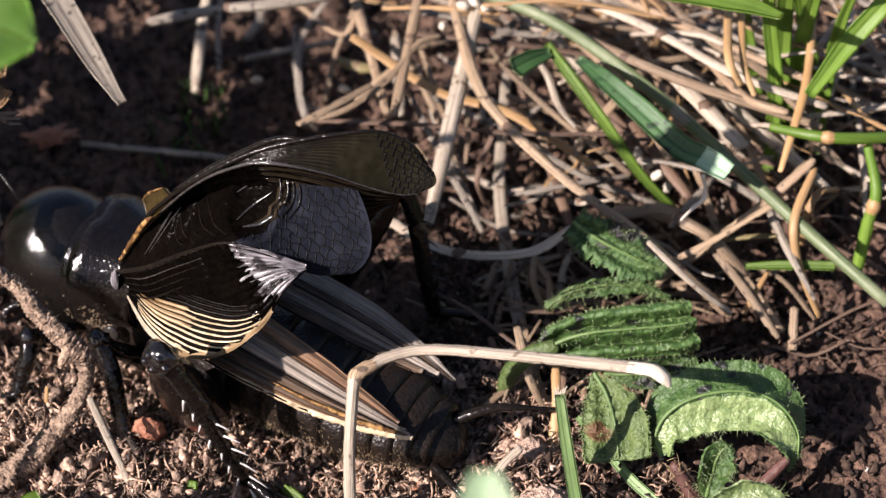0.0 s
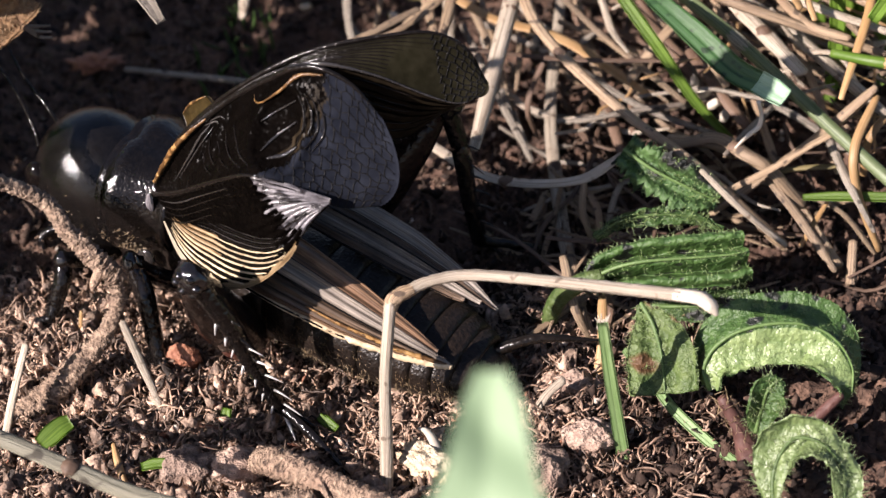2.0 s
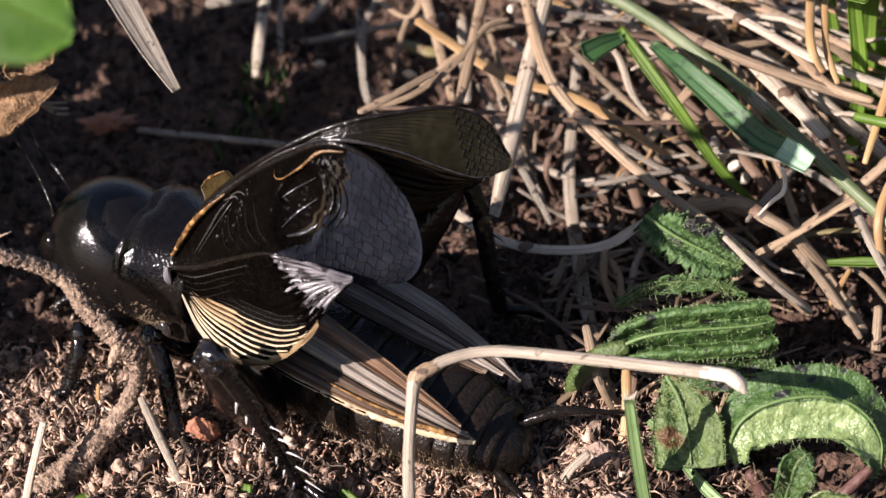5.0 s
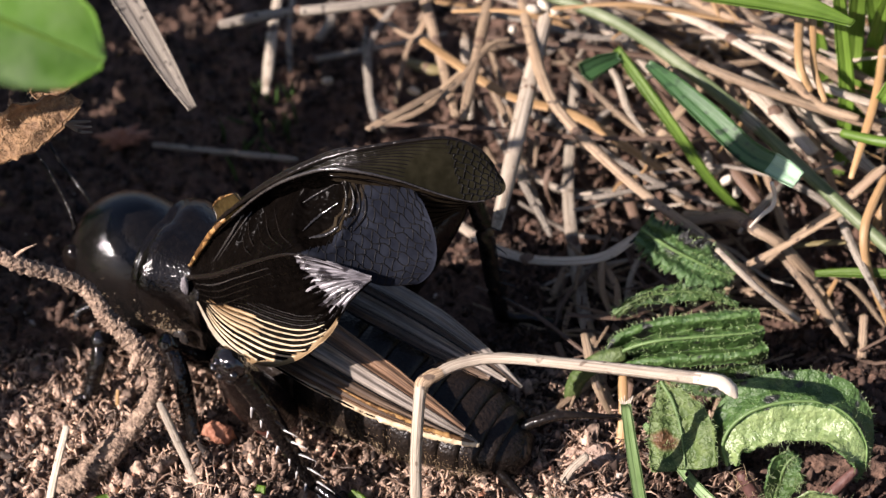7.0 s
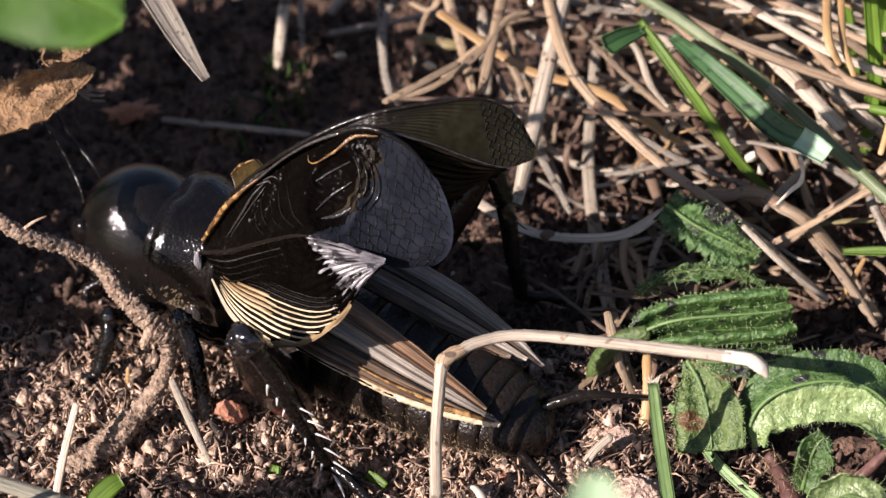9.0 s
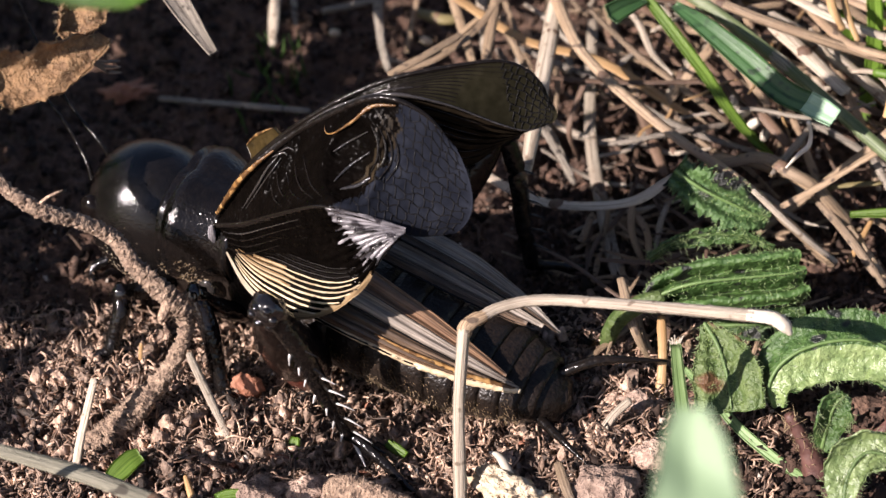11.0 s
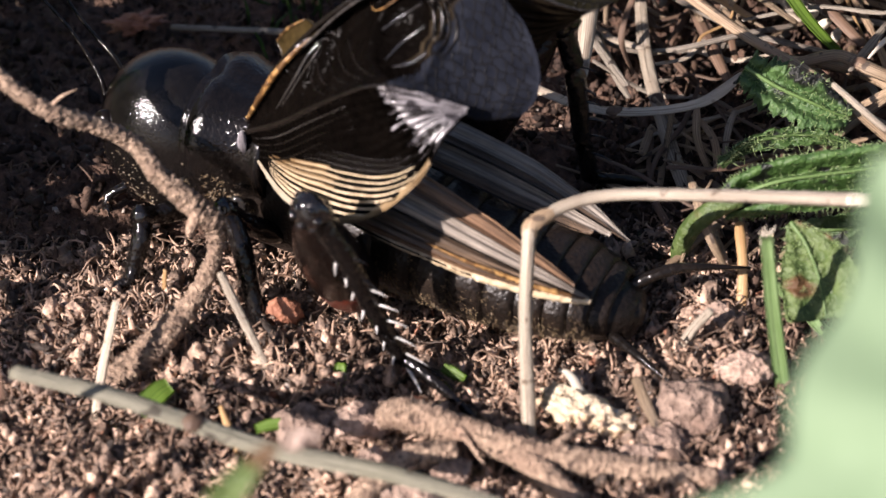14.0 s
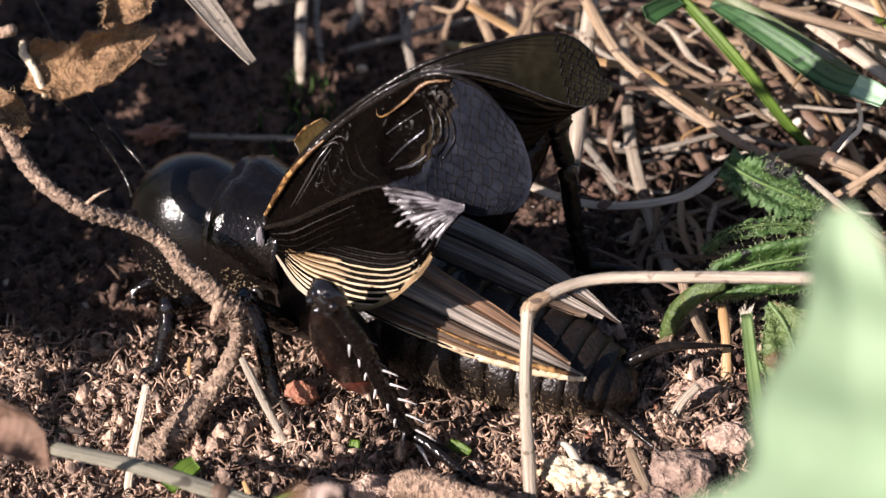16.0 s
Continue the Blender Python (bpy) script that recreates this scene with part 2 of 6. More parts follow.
M["hind_wing"] = surface("folded_wing", (0.07, 0.036, 0.020), (0.42, 0.255, 0.15), 0.42, 220, 2400, 0.7, 0.00012, streak=9, leaf=0.06, vary=0.1)
M["hind_wing_grey"] = surface("folded_grey_wing", (0.09, 0.072, 0.058), (0.64, 0.56, 0.47), 0.45, 220, 2400, 0.7, 0.00012, streak=9, leaf=0.08, vary=0.1)
M["hind_wing_dark"] = surface("folded_dark_wing", (0.005, 0.004, 0.0035), (0.30, 0.20, 0.13), 0.4, 220, 2400, 0.7, 0.00012, streak=8, leaf=0.04, vary=0.1)
M["cream"] = surface("cream_vein", (0.40, 0.30, 0.18), (0.80, 0.66, 0.46), 0.45, 300, 2600, 0.6, 0.0002, pits=1700)
M["glint_vein"] = surface("glossy_vein", (0.02, 0.018, 0.017), (0.05, 0.045, 0.042), 0.16, 400, 3000, 0.8, 0.0001, coat=0.6, spec=0.6, pits=2600)
# Near-leg spines look lit white; that brightness is put into the base
M["spine"] = surface("sunlit_spine", (0.35, 0.33, 0.31), (0.62, 0.6, 0.58), 0.25, 400, 3000, 0, coat=0.5)
M["eye"] = surface("eye", (0.004, 0.003, 0.003), (0.008, 0.006, 0.005), 0.15, 400, 3000, 0, spec=0.2)
M["fuzz"] = surface("golden_hair", (0.28, 0.19, 0.10), (0.5, 0.38, 0.24), 0.4, 300, 2000, 0, leaf=0.2)
M["moss"] = surface("moss", (0.03, 0.075, 0.012), (0.09, 0.17, 0.03), 0.6, 300, 2000, 0.4, leaf=0.3)


# ---- mesh helpers (places in centimetres) ----
def mesh_object(name, verts, faces, mat, parent=None, label="", smooth=True, uvs=None):
    me = bpy.data.meshes.new(name)
    v = np.asarray(verts, float) * CM
    me.from_pydata(v.tolist(), [], faces)
    if uvs is not None:
        lay = me.uv_layers.new(name="UVMap")
        idx = np.empty(len(me.loops), dtype=np.int32)
        me.loops.foreach_get("vertex_index", idx)
        lay.data.foreach_set("uv", np.asarray(uvs, dtype=np.float32)[idx].ravel())
    for mm in (mat if isinstance(mat, (list, tuple)) else [mat]):
        me.materials.append(M[mm])
    if smooth:
        me.polygons.foreach_set("use_smooth", [True] * len(me.polygons))
    me.update()
    ob = new(name, me)
    if parent:
        ob.parent = parent
    if label:
        ob["label"] = label
    return ob


def spline(pts, n):
    """n points along a Catmull-Rom curve through pts."""
    p = np.asarray(pts, float)
    p = np.vstack([2 * p[0] - p[1], p, 2 * p[-1] - p[-2]])
    out = []
    for s in np.linspace(0, len(p) - 3 - 1e-6, n):
        i, u = int(s), s - int(s)
        a, b, c, d = p[i:i + 4]
        out.append(0.5 * (2 * b + (c - a) * u + (2 * a - 5 * b + 4 * c - d) * u * u + (3 * b - a - 3 * c + d) * u ** 3))
    return np.array(out)


def unit(v):
    return v / (np.linalg.norm(v, axis=-1, keepdims=True) + 1e-12)


def tube_data(pts, radii, sides=8, flat=1.0, n=None, groove=0.0, wob=0.0, seed=0, up=(0, 0, 1)):
    """Vertices, faces and uvs of a tapered tube along pts; flat squeezes it along its normal."""
    rng = np.random.RandomState(seed)
    n = n or max(6, 5 * len(pts))
    c = spline(pts, n)
    r = np.interp(np.linspace(0, 1, n), np.linspace(0, 1, len(radii)), radii)
    t = unit(np.gradient(c, axis=0))
    s = np.cross(t, np.asarray(up, float))
    bad = np.linalg.norm(s, axis=1) < 0.15
    s[bad] = np.cross(t[bad], (0.3, 1, 0.1))
    s = unit(s)
    nn = np.cross(s, t)
    a = np.linspace(0, 2 * np.pi, sides, endpoint=False)
    gr = 1 + groove * np.cos(a * (sides // 2))
    rr = r[:, None] * gr[None] * (1 + wob * rng.randn(n, sides))
    v = c[:, None] + s[:, None] * (rr * np.cos(a))[..., None] + nn[:, None] * (rr * flat * np.sin(a))[..., None]
    L = np.r_[0, np.cumsum(np.linalg.norm(np.diff(c, axis=0), axis=1))]
    uv = np.stack(np.broadcast_arrays((a / (2 * np.pi))[None], L[:, None]), -1)
    faces = [(i * sides + j, i * sides + (j + 1) % sides, (i + 1) * sides + (j + 1) % sides, (i + 1) * sides + j) for i in range(n - 1) for j in range(sides)]
    verts, uvs = v.reshape(-1, 3), uv.reshape(-1, 2)
    k = len(verts)
    verts = np.vstack([verts, c[0] - t[0] * r[0] * 0.5, c[-1] + t[-1] * r[-1] * 0.5])
    uvs = np.vstack([uvs, [0.5, 0], [0.5, L[-1]]])
    faces += [(k, (j + 1) % sides, j) for j in range(sides)] + [(k + 1, (n - 1) * sides + j, (n - 1) * sides + (j + 1) % sides) for j in range(sides)]
    return verts, faces, uvs


def tube(name, pts, radii, mat, parent=None, label="", **kw):
    v, f, uv = tube_data(pts, radii, **kw)
    return mesh_object(name, v, f, mat, parent, label, uvs=uv)


def joined(parts):
    """One vertex and face list out of several."""
    V, Fc, U, k = [], [], [], 0
    for v, f, uv in parts:
        V.append(v), U.append(uv)
        Fc += [tuple(i + k for i in q) for q in f]
        k += len(v)
    return np.vstack(V), Fc, np.vstack(U)


def sheet_data(P, thick, uv=None):
    """A curved sheet with thickness out of a grid of points P[i, j]."""
    P = np.asarray(P, float)
    a, b = P.shape[:2]
    nrm = unit(np.cross(np.gradient(P, axis=0), np.gradient(P, axis=1)))
    th = thick if np.ndim(thick) == 0 else np.asarray(thick)[..., None]
    V = np.vstack([(P + nrm * th / 2).reshape(-1, 3), (P - nrm * th / 2).reshape(-1, 3)])
    if uv is None:
        L = np.r_[0, np.cumsum(np.linalg.norm(np.diff(P[:, b // 2], axis=0), axis=1))]
        uv = np.stack(np.broadcast_arrays(np.linspace(0, 1, b)[None], L[:, None]), -1)
    U = np.vstack([uv.reshape(-1, 2)] * 2)
    k, f = a * b, []
    for i in range(a - 1):
        for j in range(b - 1):
            q = (i * b + j, i * b + j + 1, (i + 1) * b + j + 1, (i + 1) * b + j)
            f += [q, tuple(k + w for w in q[::-1])]
    rim = [(i, 0) for i in range(a)] + [(a - 1, j) for j in range(1, b)] + [(i, b - 1) for i in range(a - 2, -1, -1)] + [(0, j) for j in range(b - 2, 0, -1)]
    rim = [i * b + j for i, j in rim]
    f += [(rim[x], rim[x - 1], k + rim[x - 1], k + rim[x]) for x in range(len(rim))]
    return V, f, U


def ribbon_grid(pts, widths, normal, profile, n=24, m=9, wave=0.0, seed=0, serr=0.0, twist=0.0):
    """A grid for a blade along pts: widths along it, its face to normal, profile(u) lifts it across."""
    rng = np.random.RandomState(seed)
    c = spline(pts, n)
    w = np.interp(np.linspace(0, 1, n), np.linspace(0, 1, len(widths)), widths)
    t = unit(np.gradient(c, axis=0))
    nv = np.asarray(normal, float)
    nv = spline(nv, n) if nv.ndim == 2 else np.broadcast_to(nv, (n, 3))
    s = unit(np.cross(t, nv))
    nn = np.cross(s, t)
    if twist:
        ang = np.linspace(0, twist, n)[:, None]
        s, nn = s * np.cos(ang) + nn * np.sin(ang), nn * np.cos(ang) - s * np.sin(ang)
    u = np.linspace(-1, 1, m)
    lift = np.array([profile(x) for x in u])
    wv = w[:, None] * (1 + serr * rng.randn(n, 1))
    G = c[:, None] + s[:, None] * (u[None] * wv / 2)[..., None] + nn[:, None] * (lift[None] * wv)[..., None]
    if wave:
        ph = rng.rand(3) * 6
        G = G + nn[:, None] * (wave * np.sin(np.linspace(0, 9, n)[:, None] + ph[0] + 2 * u[None]) * u[None] ** 2)[..., None]
    return G


def blob_data(center, size, seed=0, sub=2, rough=0.25, freq=1.5, turn=None):
    """A rough lump: an icosphere with noise."""
    bm = bmesh.new()
    bmesh.ops.create_icosphere(bm, subdivisions=sub, radius=1.0)
    off = Vector((seed * 7.3, seed * 3.1, seed * 1.7))
    V = []
    for v in bm.verts:
        d = 1 + rough * (noise.noise(v.co * freq + off) + 0.5 * noise.noise(v.co * freq * 2.7 + off))
        p = Vector((v.co.x * size[0], v.co.y * size[1], v.co.z * size[2])) * d
        V.append((turn @ p if turn else p) + Vector(center))
    f = [tuple(v.index for v in fc.verts) for fc in bm.faces]
    bm.free()
    V = np.array(V)
    return V, f, V[:, :2] - V[:, :2].min(0)


def thing(name, at, label, category, group="", turn=0.0):
    e = new(name)
    e.empty_display_size = 0.002
    e.matrix_basis = pose(at[0] * CM, at[1] * CM, at[2] * CM, 0, 0, turn)
    return tagged(e, label, category, group)


def hairs_data(roots, dirs, length, r, seed=0, curl=0.25):
    """Thin tapered three-sided hairs."""
    rng = np.random.RandomState(seed)
    roots, dirs = np.asarray(roots), unit(np.asarray(dirs) + curl * rng.randn(len(dirs), 3))
    k = len(roots)
    ln = length * (0.6 + 0.8 * rng.rand(k, 1))
    s = unit(np.cross(dirs, rng.randn(k, 3)))
    q = np.cross(dirs, s)
    mid = roots + dirs * ln * 0.55
    tip = roots + unit(dirs + curl * rng.randn(k, 3)) * ln
    V = np.stack([roots + s * r, roots - s * r * 0.5 + q * r * 0.87, roots - s * r * 0.5 - q * r * 0.87,
                  mid + s * r * 0.7, mid - s * r * 0.35 + q * r * 0.6, mid - s * r * 0.35 - q * r * 0.6, tip], 1).reshape(-1, 3)
    pat = [(0, 1, 4, 3), (1, 2, 5, 4), (2, 0, 3, 5), (3, 4, 6), (4, 5, 6), (5, 3, 6)]
    f = [tuple(i * 7 + w for w in p) for i in range(k) for p in pat]
    return V, f, V[:, :2]


# ---- ground ----
def ground_height(x, y):
    v = Vector((x, y, 0))
    h = 0.05 + 0.07 * noise.noise(v * 0.9) + 0.05 * noise.noise(v * 2.3 + Vector((5, 1, 2))) + 0.03 * noise.noise(v * 5.1)
    back = max(0.0, min(1.0, (y - 0.4) / 1.6))
    h += 0.10 * (1 - back) - 0.05 * back
    bx, by = -(x + 1.46) * 0.904 + (y - 0.9) * 0.427, -(x + 1.46) * 0.427 - (y - 0.9) * 0.904
    hollow = math.exp(-((bx + 0.8) / 1.3) ** 2 - (by / 0.5) ** 2)
    h -= 0.14 * hollow
    h += 0.35 * math.exp(-((x - 2.2) / 1.3) ** 2 - ((y - 3.2) / 1.3) ** 2)
    far = max(abs(x), abs(y)) - 8
    return h if far < 0 else h * math.exp(-far / 20)


def axis_steps(lo, hi, step):
    mid = list(np.arange(lo, hi + step / 2, step))
    out, s = [], step
    while (out[-1] if out else hi) < 6000:
        s *= 1.45
        out.append((out[-1] if out else hi) + s)
    left, s = [], step
    while (left[-1] if left else lo) > -6000:
        s *= 1.45
        left.append((left[-1] if left else lo) - s)
    return left[::-1] + mid + out


def build_ground():
    xs, ys = axis_steps(-4.2, 3.4, 0.026), axis_steps(-1.6, 4.9, 0.026)
    V = []
    for x in xs:
        for y in ys:
            z = ground_height(x, y)
            if -4.3 < x < 3.5 and -1.7 < y < 5:
                p = Vector((x, y, 0))
                z += 0.055 * noise.noise(p * 8) + 0.05 * noise.noise(p * 15) + 0.024 * noise.noise(p * 29) + 0.012 * noise.noise(p * 53)
            V.append((x, y, z))
    m = len(ys)
    f = [(i * m + j, (i + 1) * m + j, (i + 1) * m + j + 1, i * m + j + 1) for i in range(len(xs) - 1) for j in range(m - 1)]
    g = mesh_object("ground", V, f, "soil")
    tagged(g, "dark reddish-brown crumbly garden soil", "soil", kind="structure")


build_ground()


def build_crumbs(count, name, mat, label, size, box, seed, long=1.8, smooth=True):
    rng = np.random.RandomState(seed)
    base = np.array([(1, 0, 0), (-1, 0, 0), (0, 1, 0), (0, -1, 0), (0, 0, 1), (0, 0, -1), (.6, .6, .5), (-.6, .6, -.4), (.6, -.6, -.5), (-.6, -.6, .5)], float)
    bm = bmesh.new()
    for b in base:
        bm.verts.new(b)
    bmesh.ops.convex_hull(bm, input=bm.verts)
    bm.verts.index_update()
    pat = [tuple(v.index for v in q.verts) for q in bm.faces]
    base = np.array([v.co[:] for v in bm.verts])
    bm.free()
    V, Fc, k = [], [], 0
    for _ in range(count):
        x, y = rng.uniform(box[0], box[1]), rng.uniform(box[2], box[3])
        s = size * math.exp(0.45 * max(-2.0, min(1.5, rng.randn())))
        A = Euler(tuple(rng.rand(3) * 6.28)).to_matrix()
        dim = np.array([s * (1 + (long - 1) * rng.rand()), s, s * rng.uniform(0.6, 1)])
        p = (base * dim * (1 + 0.38 * rng.randn(len(base), 1))) @ np.array(A).T
        q = Vector((x, y, 0))
        p += (x, y, ground_height(x, y) + 0.055 * noise.noise(q * 8) + 0.05 * noise.noise(q * 15) + s * rng.uniform(-0.5, 1.0))
        V.append(p)
        Fc += [tuple(i + k for i in q) for q in pat]
        k += len(base)
    ob = mesh_object(name, np.vstack(V), Fc, mat, smooth=smooth)
    return tagged(ob, label, "soil", kind="stuff")


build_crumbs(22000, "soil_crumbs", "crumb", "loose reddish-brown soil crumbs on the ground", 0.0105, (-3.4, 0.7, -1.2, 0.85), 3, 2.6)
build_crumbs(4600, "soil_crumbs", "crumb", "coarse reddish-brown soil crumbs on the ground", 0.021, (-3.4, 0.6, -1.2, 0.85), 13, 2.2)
build_crumbs(220, "leaf_fragments", "flake", "small rust-red plant fragments on the soil", 0.011, (-3.0, 1.0, -1.2, 0.5), 18, 5.0)
build_crumbs(220, "pale_granules", "granule", "pale peach-coloured granules among the soil crumbs", 0.015, (-3.0, 1.0, -1.2, 0.5), 15, 1.4)
# Dark set deepens the shaded ground; the paler crumbs above cover the front
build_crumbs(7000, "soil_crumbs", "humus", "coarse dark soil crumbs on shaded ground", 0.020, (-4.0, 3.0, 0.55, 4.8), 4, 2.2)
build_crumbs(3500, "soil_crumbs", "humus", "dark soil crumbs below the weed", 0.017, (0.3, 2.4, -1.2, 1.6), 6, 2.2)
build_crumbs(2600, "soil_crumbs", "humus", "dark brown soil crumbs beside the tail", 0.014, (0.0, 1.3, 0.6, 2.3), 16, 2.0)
build_crumbs(450, "pale_grit", "grit", "small pale sand grains scattered on the soil", 0.012, (-3.4, 2.4, -1.2, 2.4), 5, 1.3)


def build_fibres(count, seed, box, name, label, mat="fibre"):
    """Short curled rootlets lying on the soil."""
    rng = np.random.RandomState(seed)
    parts = []
    for i in range(count):
        x, y = rng.uniform(box[0], box[1]), rng.uniform(box[2], box[3])
        z = ground_height(x, y) + 0.045 * noise.noise(Vector((x, y, 0)) * 8) + rng.uniform(0.01, 0.06)
        a, ln, c = rng.rand() * 6.28, 0.05 + 0.15 * rng.rand() ** 2, rng.randn() * 1.5
        pts = []
        for k in range(4):
            pts.append((x, y, z + 0.02 * rng.randn()))
            x, y, a = x + math.cos(a) * ln / 3, y + math.sin(a) * ln / 3, a + c
        parts.append(tube_data(pts, [0.002, 0.0068, 0.006, 0.0015], sides=4, n=7, seed=i))
    v, f, uv = joined(parts)
    tagged(mesh_object(name, v, f, mat, uvs=uv), label, "rootlets", kind="stuff")


build_fibres(6400, 11, (-3.3, 1.3, -1.2, 0.9), "rootlets", "short curled brown rootlets on the soil")
build_fibres(1500, 12, (-3.8, 2.6, 0.8, 4.2), "rootlets", "thin dark rootlets on the shaded soil", "brown")


# ---- the cricket (places in its own space: x ahead, y to its left, z up) ----
def loft_data(rings, sides=30, power=0.9, close=True):
    """Rings of (x, half width, top, bottom) along the body."""
    a = np.linspace(0, 2 * np.pi, sides, endpoint=False)
    ca, sa = np.cos(a), np.sin(a)
    ca, sa = np.sign(ca) * abs(ca) ** power, np.sign(sa) * abs(sa) ** power
    V = np.vstack([np.stack([np.full(sides, x), hw * ca, (t + b) / 2 + (t - b) / 2 * sa], 1) for x, hw, t, b in rings])
    n = len(rings)
    f = [(i * sides + j, (i + 1) * sides + j, (i + 1) * sides + (j + 1) % sides, i * sides + (j + 1) % sides) for i in range(n - 1) for j in range(sides)]
    if close:
        f += [tuple(range(sides)), tuple((n - 1) * sides + j for j in range(sides))[::-1]]
    uv = np.stack([np.tile(a / 6.283, n), np.repeat(np.linspace(0, 1, n), sides)], 1)
    return V, f, uv


def ruled(A, B, n=26, m=14, bulge=0.0):
    """A grid between two edge curves, bulging along its normal."""
    a, b = spline(A, n), spline(B, n)
    u = np.linspace(0, 1, m)[None, :, None]
    P = a[:, None] * (1 - u) + b[:, None] * u
    nrm = unit(np.cross(np.gradient(P, axis=0), np.gradient(P, axis=1)))
    s = np.linspace(0, 1, n)[:, None, None]
    return P + nrm * bulge * (4 * u * (1 - u)) * np.sin(np.pi * np.clip(s * 0.9 + 0.1, 0, 1))


def sheet_object(name, P, thick, mat, parent=None, label="", pick=None):
    v, f, uv = sheet_data(P, thick)
    ob = mesh_object(name, v, f, mat, parent, label, uvs=uv)
    if pick is not None:
        a, b = P.shape[:2]
        k = 0
        for i in range(a - 1):
            for j in range(b - 1):
                idx = pick(i / (a - 1), j / (b - 1))
                ob.data.polygons[k].material_index = idx
                ob.data.polygons[k + 1].material_index = idx
                k += 2
    return ob


def build_cricket():
    c = thing("field_cricket", (-1.46, 0.90, 0.0), "glossy black field cricket singing with raised wings on the soil", "cricket", turn=154.7)
    # head: a tall smooth globe
    rings = []
    for k in range(17):
        q = math.pi * k / 16
        r = max(0.02, math.sin(q)) ** 0.85
        rings.append((0.54 + 0.385 * math.cos(q), 0.35 * r, 0.585 + 0.44 * r, 0.58 - 0.41 * r))
    v, f, uv = loft_data(rings, 40, 0.96)
    head = mesh_object("head", v, f, "cuticle", c, "smooth shiny black globe-shaped head", uvs=uv)
    for s in (1, -1):
        v, f, uv = blob_data((0.78, 0.245 * s, 0.72), (0.075, 0.055, 0.10), 2, 3, 0.02)
        mesh_object("eye", v, f, "eye", head, uvs=uv)
        tube("antenna", [(0.88, 0.09 * s, 0.76), (0.96, 0.07 * s - 0.04, 0.86), (1.22, 0.05 * s - 0.16, 0.98), (1.60, 0.12 * s - 0.34, 1.14), (2.3, 0.3 * s - 0.7, 1.35)], [0.016, 0.011, 0.009, 0.006, 0.003], "vein", head, "long thin black feeler", sides=7, n=30)
        tube("palp", [(0.80, 0.12 * s, 0.26), (0.90, 0.20 * s, 0.20), (0.88, 0.24 * s, 0.10), (0.82, 0.25 * s, 0.05)], [0.028, 0.026, 0.028, 0.018], "leg", head, sides=8, n=14)
    v, f, uv = blob_data((0.80, 0, 0.24), (0.10, 0.16, 0.14), 3, 3, 0.08)
    mesh_object("mouthparts", v, f, "leg", head, uvs=uv)
    # pronotum: a saddle shield with rolled front and rear rims
    rings = [(0.300, 0.29, 0.97, 0.40), (0.318, 0.335, 1.01, 0.38), (0.305, 0.362, 1.045, 0.38), (0.285, 0.352, 1.03, 0.38), (0.265, 0.358, 1.035, 0.38), (0.235, 0.384, 1.06, 0.38), (0.185, 0.366, 1.05, 0.39),
             (0.07, 0.322, 1.015, 0.41), (-0.02, 0.304, 0.99, 0.43), (-0.06, 0.308, 0.985, 0.45), (-0.085, 0.322, 0.995, 0.46), (-0.11, 0.310, 0.985, 0.48), (-0.105, 0.28, 0.94, 0.50)]
    v, f, uv = loft_data(rings, 44, 0.86)
    for i in range(len(v)):
        n1 = noise.noise(Vector(v[i]) * 9)
        v[i, 2] += 0.012 * n1
        v[i, 1] += 0.010 * n1
        v[i, 2] -= 0.03 * math.exp(-((v[i, 1]) / 0.05) ** 2 - ((v[i, 0] - 0.15) / 0.18) ** 2) * (v[i, 2] > 0.8)
    pron = mesh_object("pronotum", v, f, "pronotum", c, "pitted black shield behind the head", uvs=uv)
    v, f, uv = blob_data((0.02, 0.345, 0.56), (0.055, 0.02, 0.06), 4, 2, 0.1)
    mesh_object("lobe_edge", v, f, "glint_vein", pron, uvs=uv)
    # thorax below
    v, f, uv = loft_data([(0.45, 0.16, 0.6, 0.22), (0.3, 0.24, 0.7, 0.17), (0.0, 0.29, 0.8, 0.14), (-0.3, 0.31, 0.82, 0.13), (-0.6, 0.31, 0.78, 0.12), (-0.7, 0.2, 0.7, 0.16)], 30)
    mesh_object("thorax", v, f, "abdomen", c, uvs=uv)
    # abdomen: overlapping back plates
    xs = [-0.45, -0.66, -0.86, -1.05, -1.22, -1.37, -1.50, -1.61, -1.70, -1.78]
    prof = lambda x: (float(np.interp(-x, [0.4, 1.0, 1.35, 1.6, 1.75, 1.92], [0.33, 0.335, 0.315, 0.26, 0.20, 0.09])),
                      float(np.interp(-x, [0.4, 1.17, 1.6, 1.92], [0.74, 0.60, 0.495, 0.37])), float(np.interp(-x, [0.4, 1.2, 1.6, 1.92], [0.12, 0.09, 0.12, 0.19])))
    v, f, uv = loft_data([(x, prof(x)[0] * 0.95, prof(x)[1] - 0.02, prof(x)[2]) for x in np.linspace(-0.4, -1.88, 14)], 30)
    ab = mesh_object("abdomen", v, f, "abdomen", c, "dull black segmented abdomen", uvs=uv)
    for a, b in zip(xs[:-1], xs[1:]):
        rings = []
        for k, x in enumerate(np.linspace(a, b - 0.015, 7)):
            hw, tp, bt = prof(x)
            g = (-0.012, 0.004, 0.010, 0.012, 0.013, 0.016, 0.004)[k]
            rings.append((x, hw + g, tp + g, bt + 0.05 - g))
        hw, tp, bt = prof(b)
        rings.append((b - 0.012, hw - 0.012, tp - 0.012, bt + 0.06))
        v, f, uv = loft_data(rings, 36, 0.9, close=False)
        for i in range(len(v)):
            d = 0.006 * noise.noise(Vector(v[i]) * 14)
            v[i, 1] += d
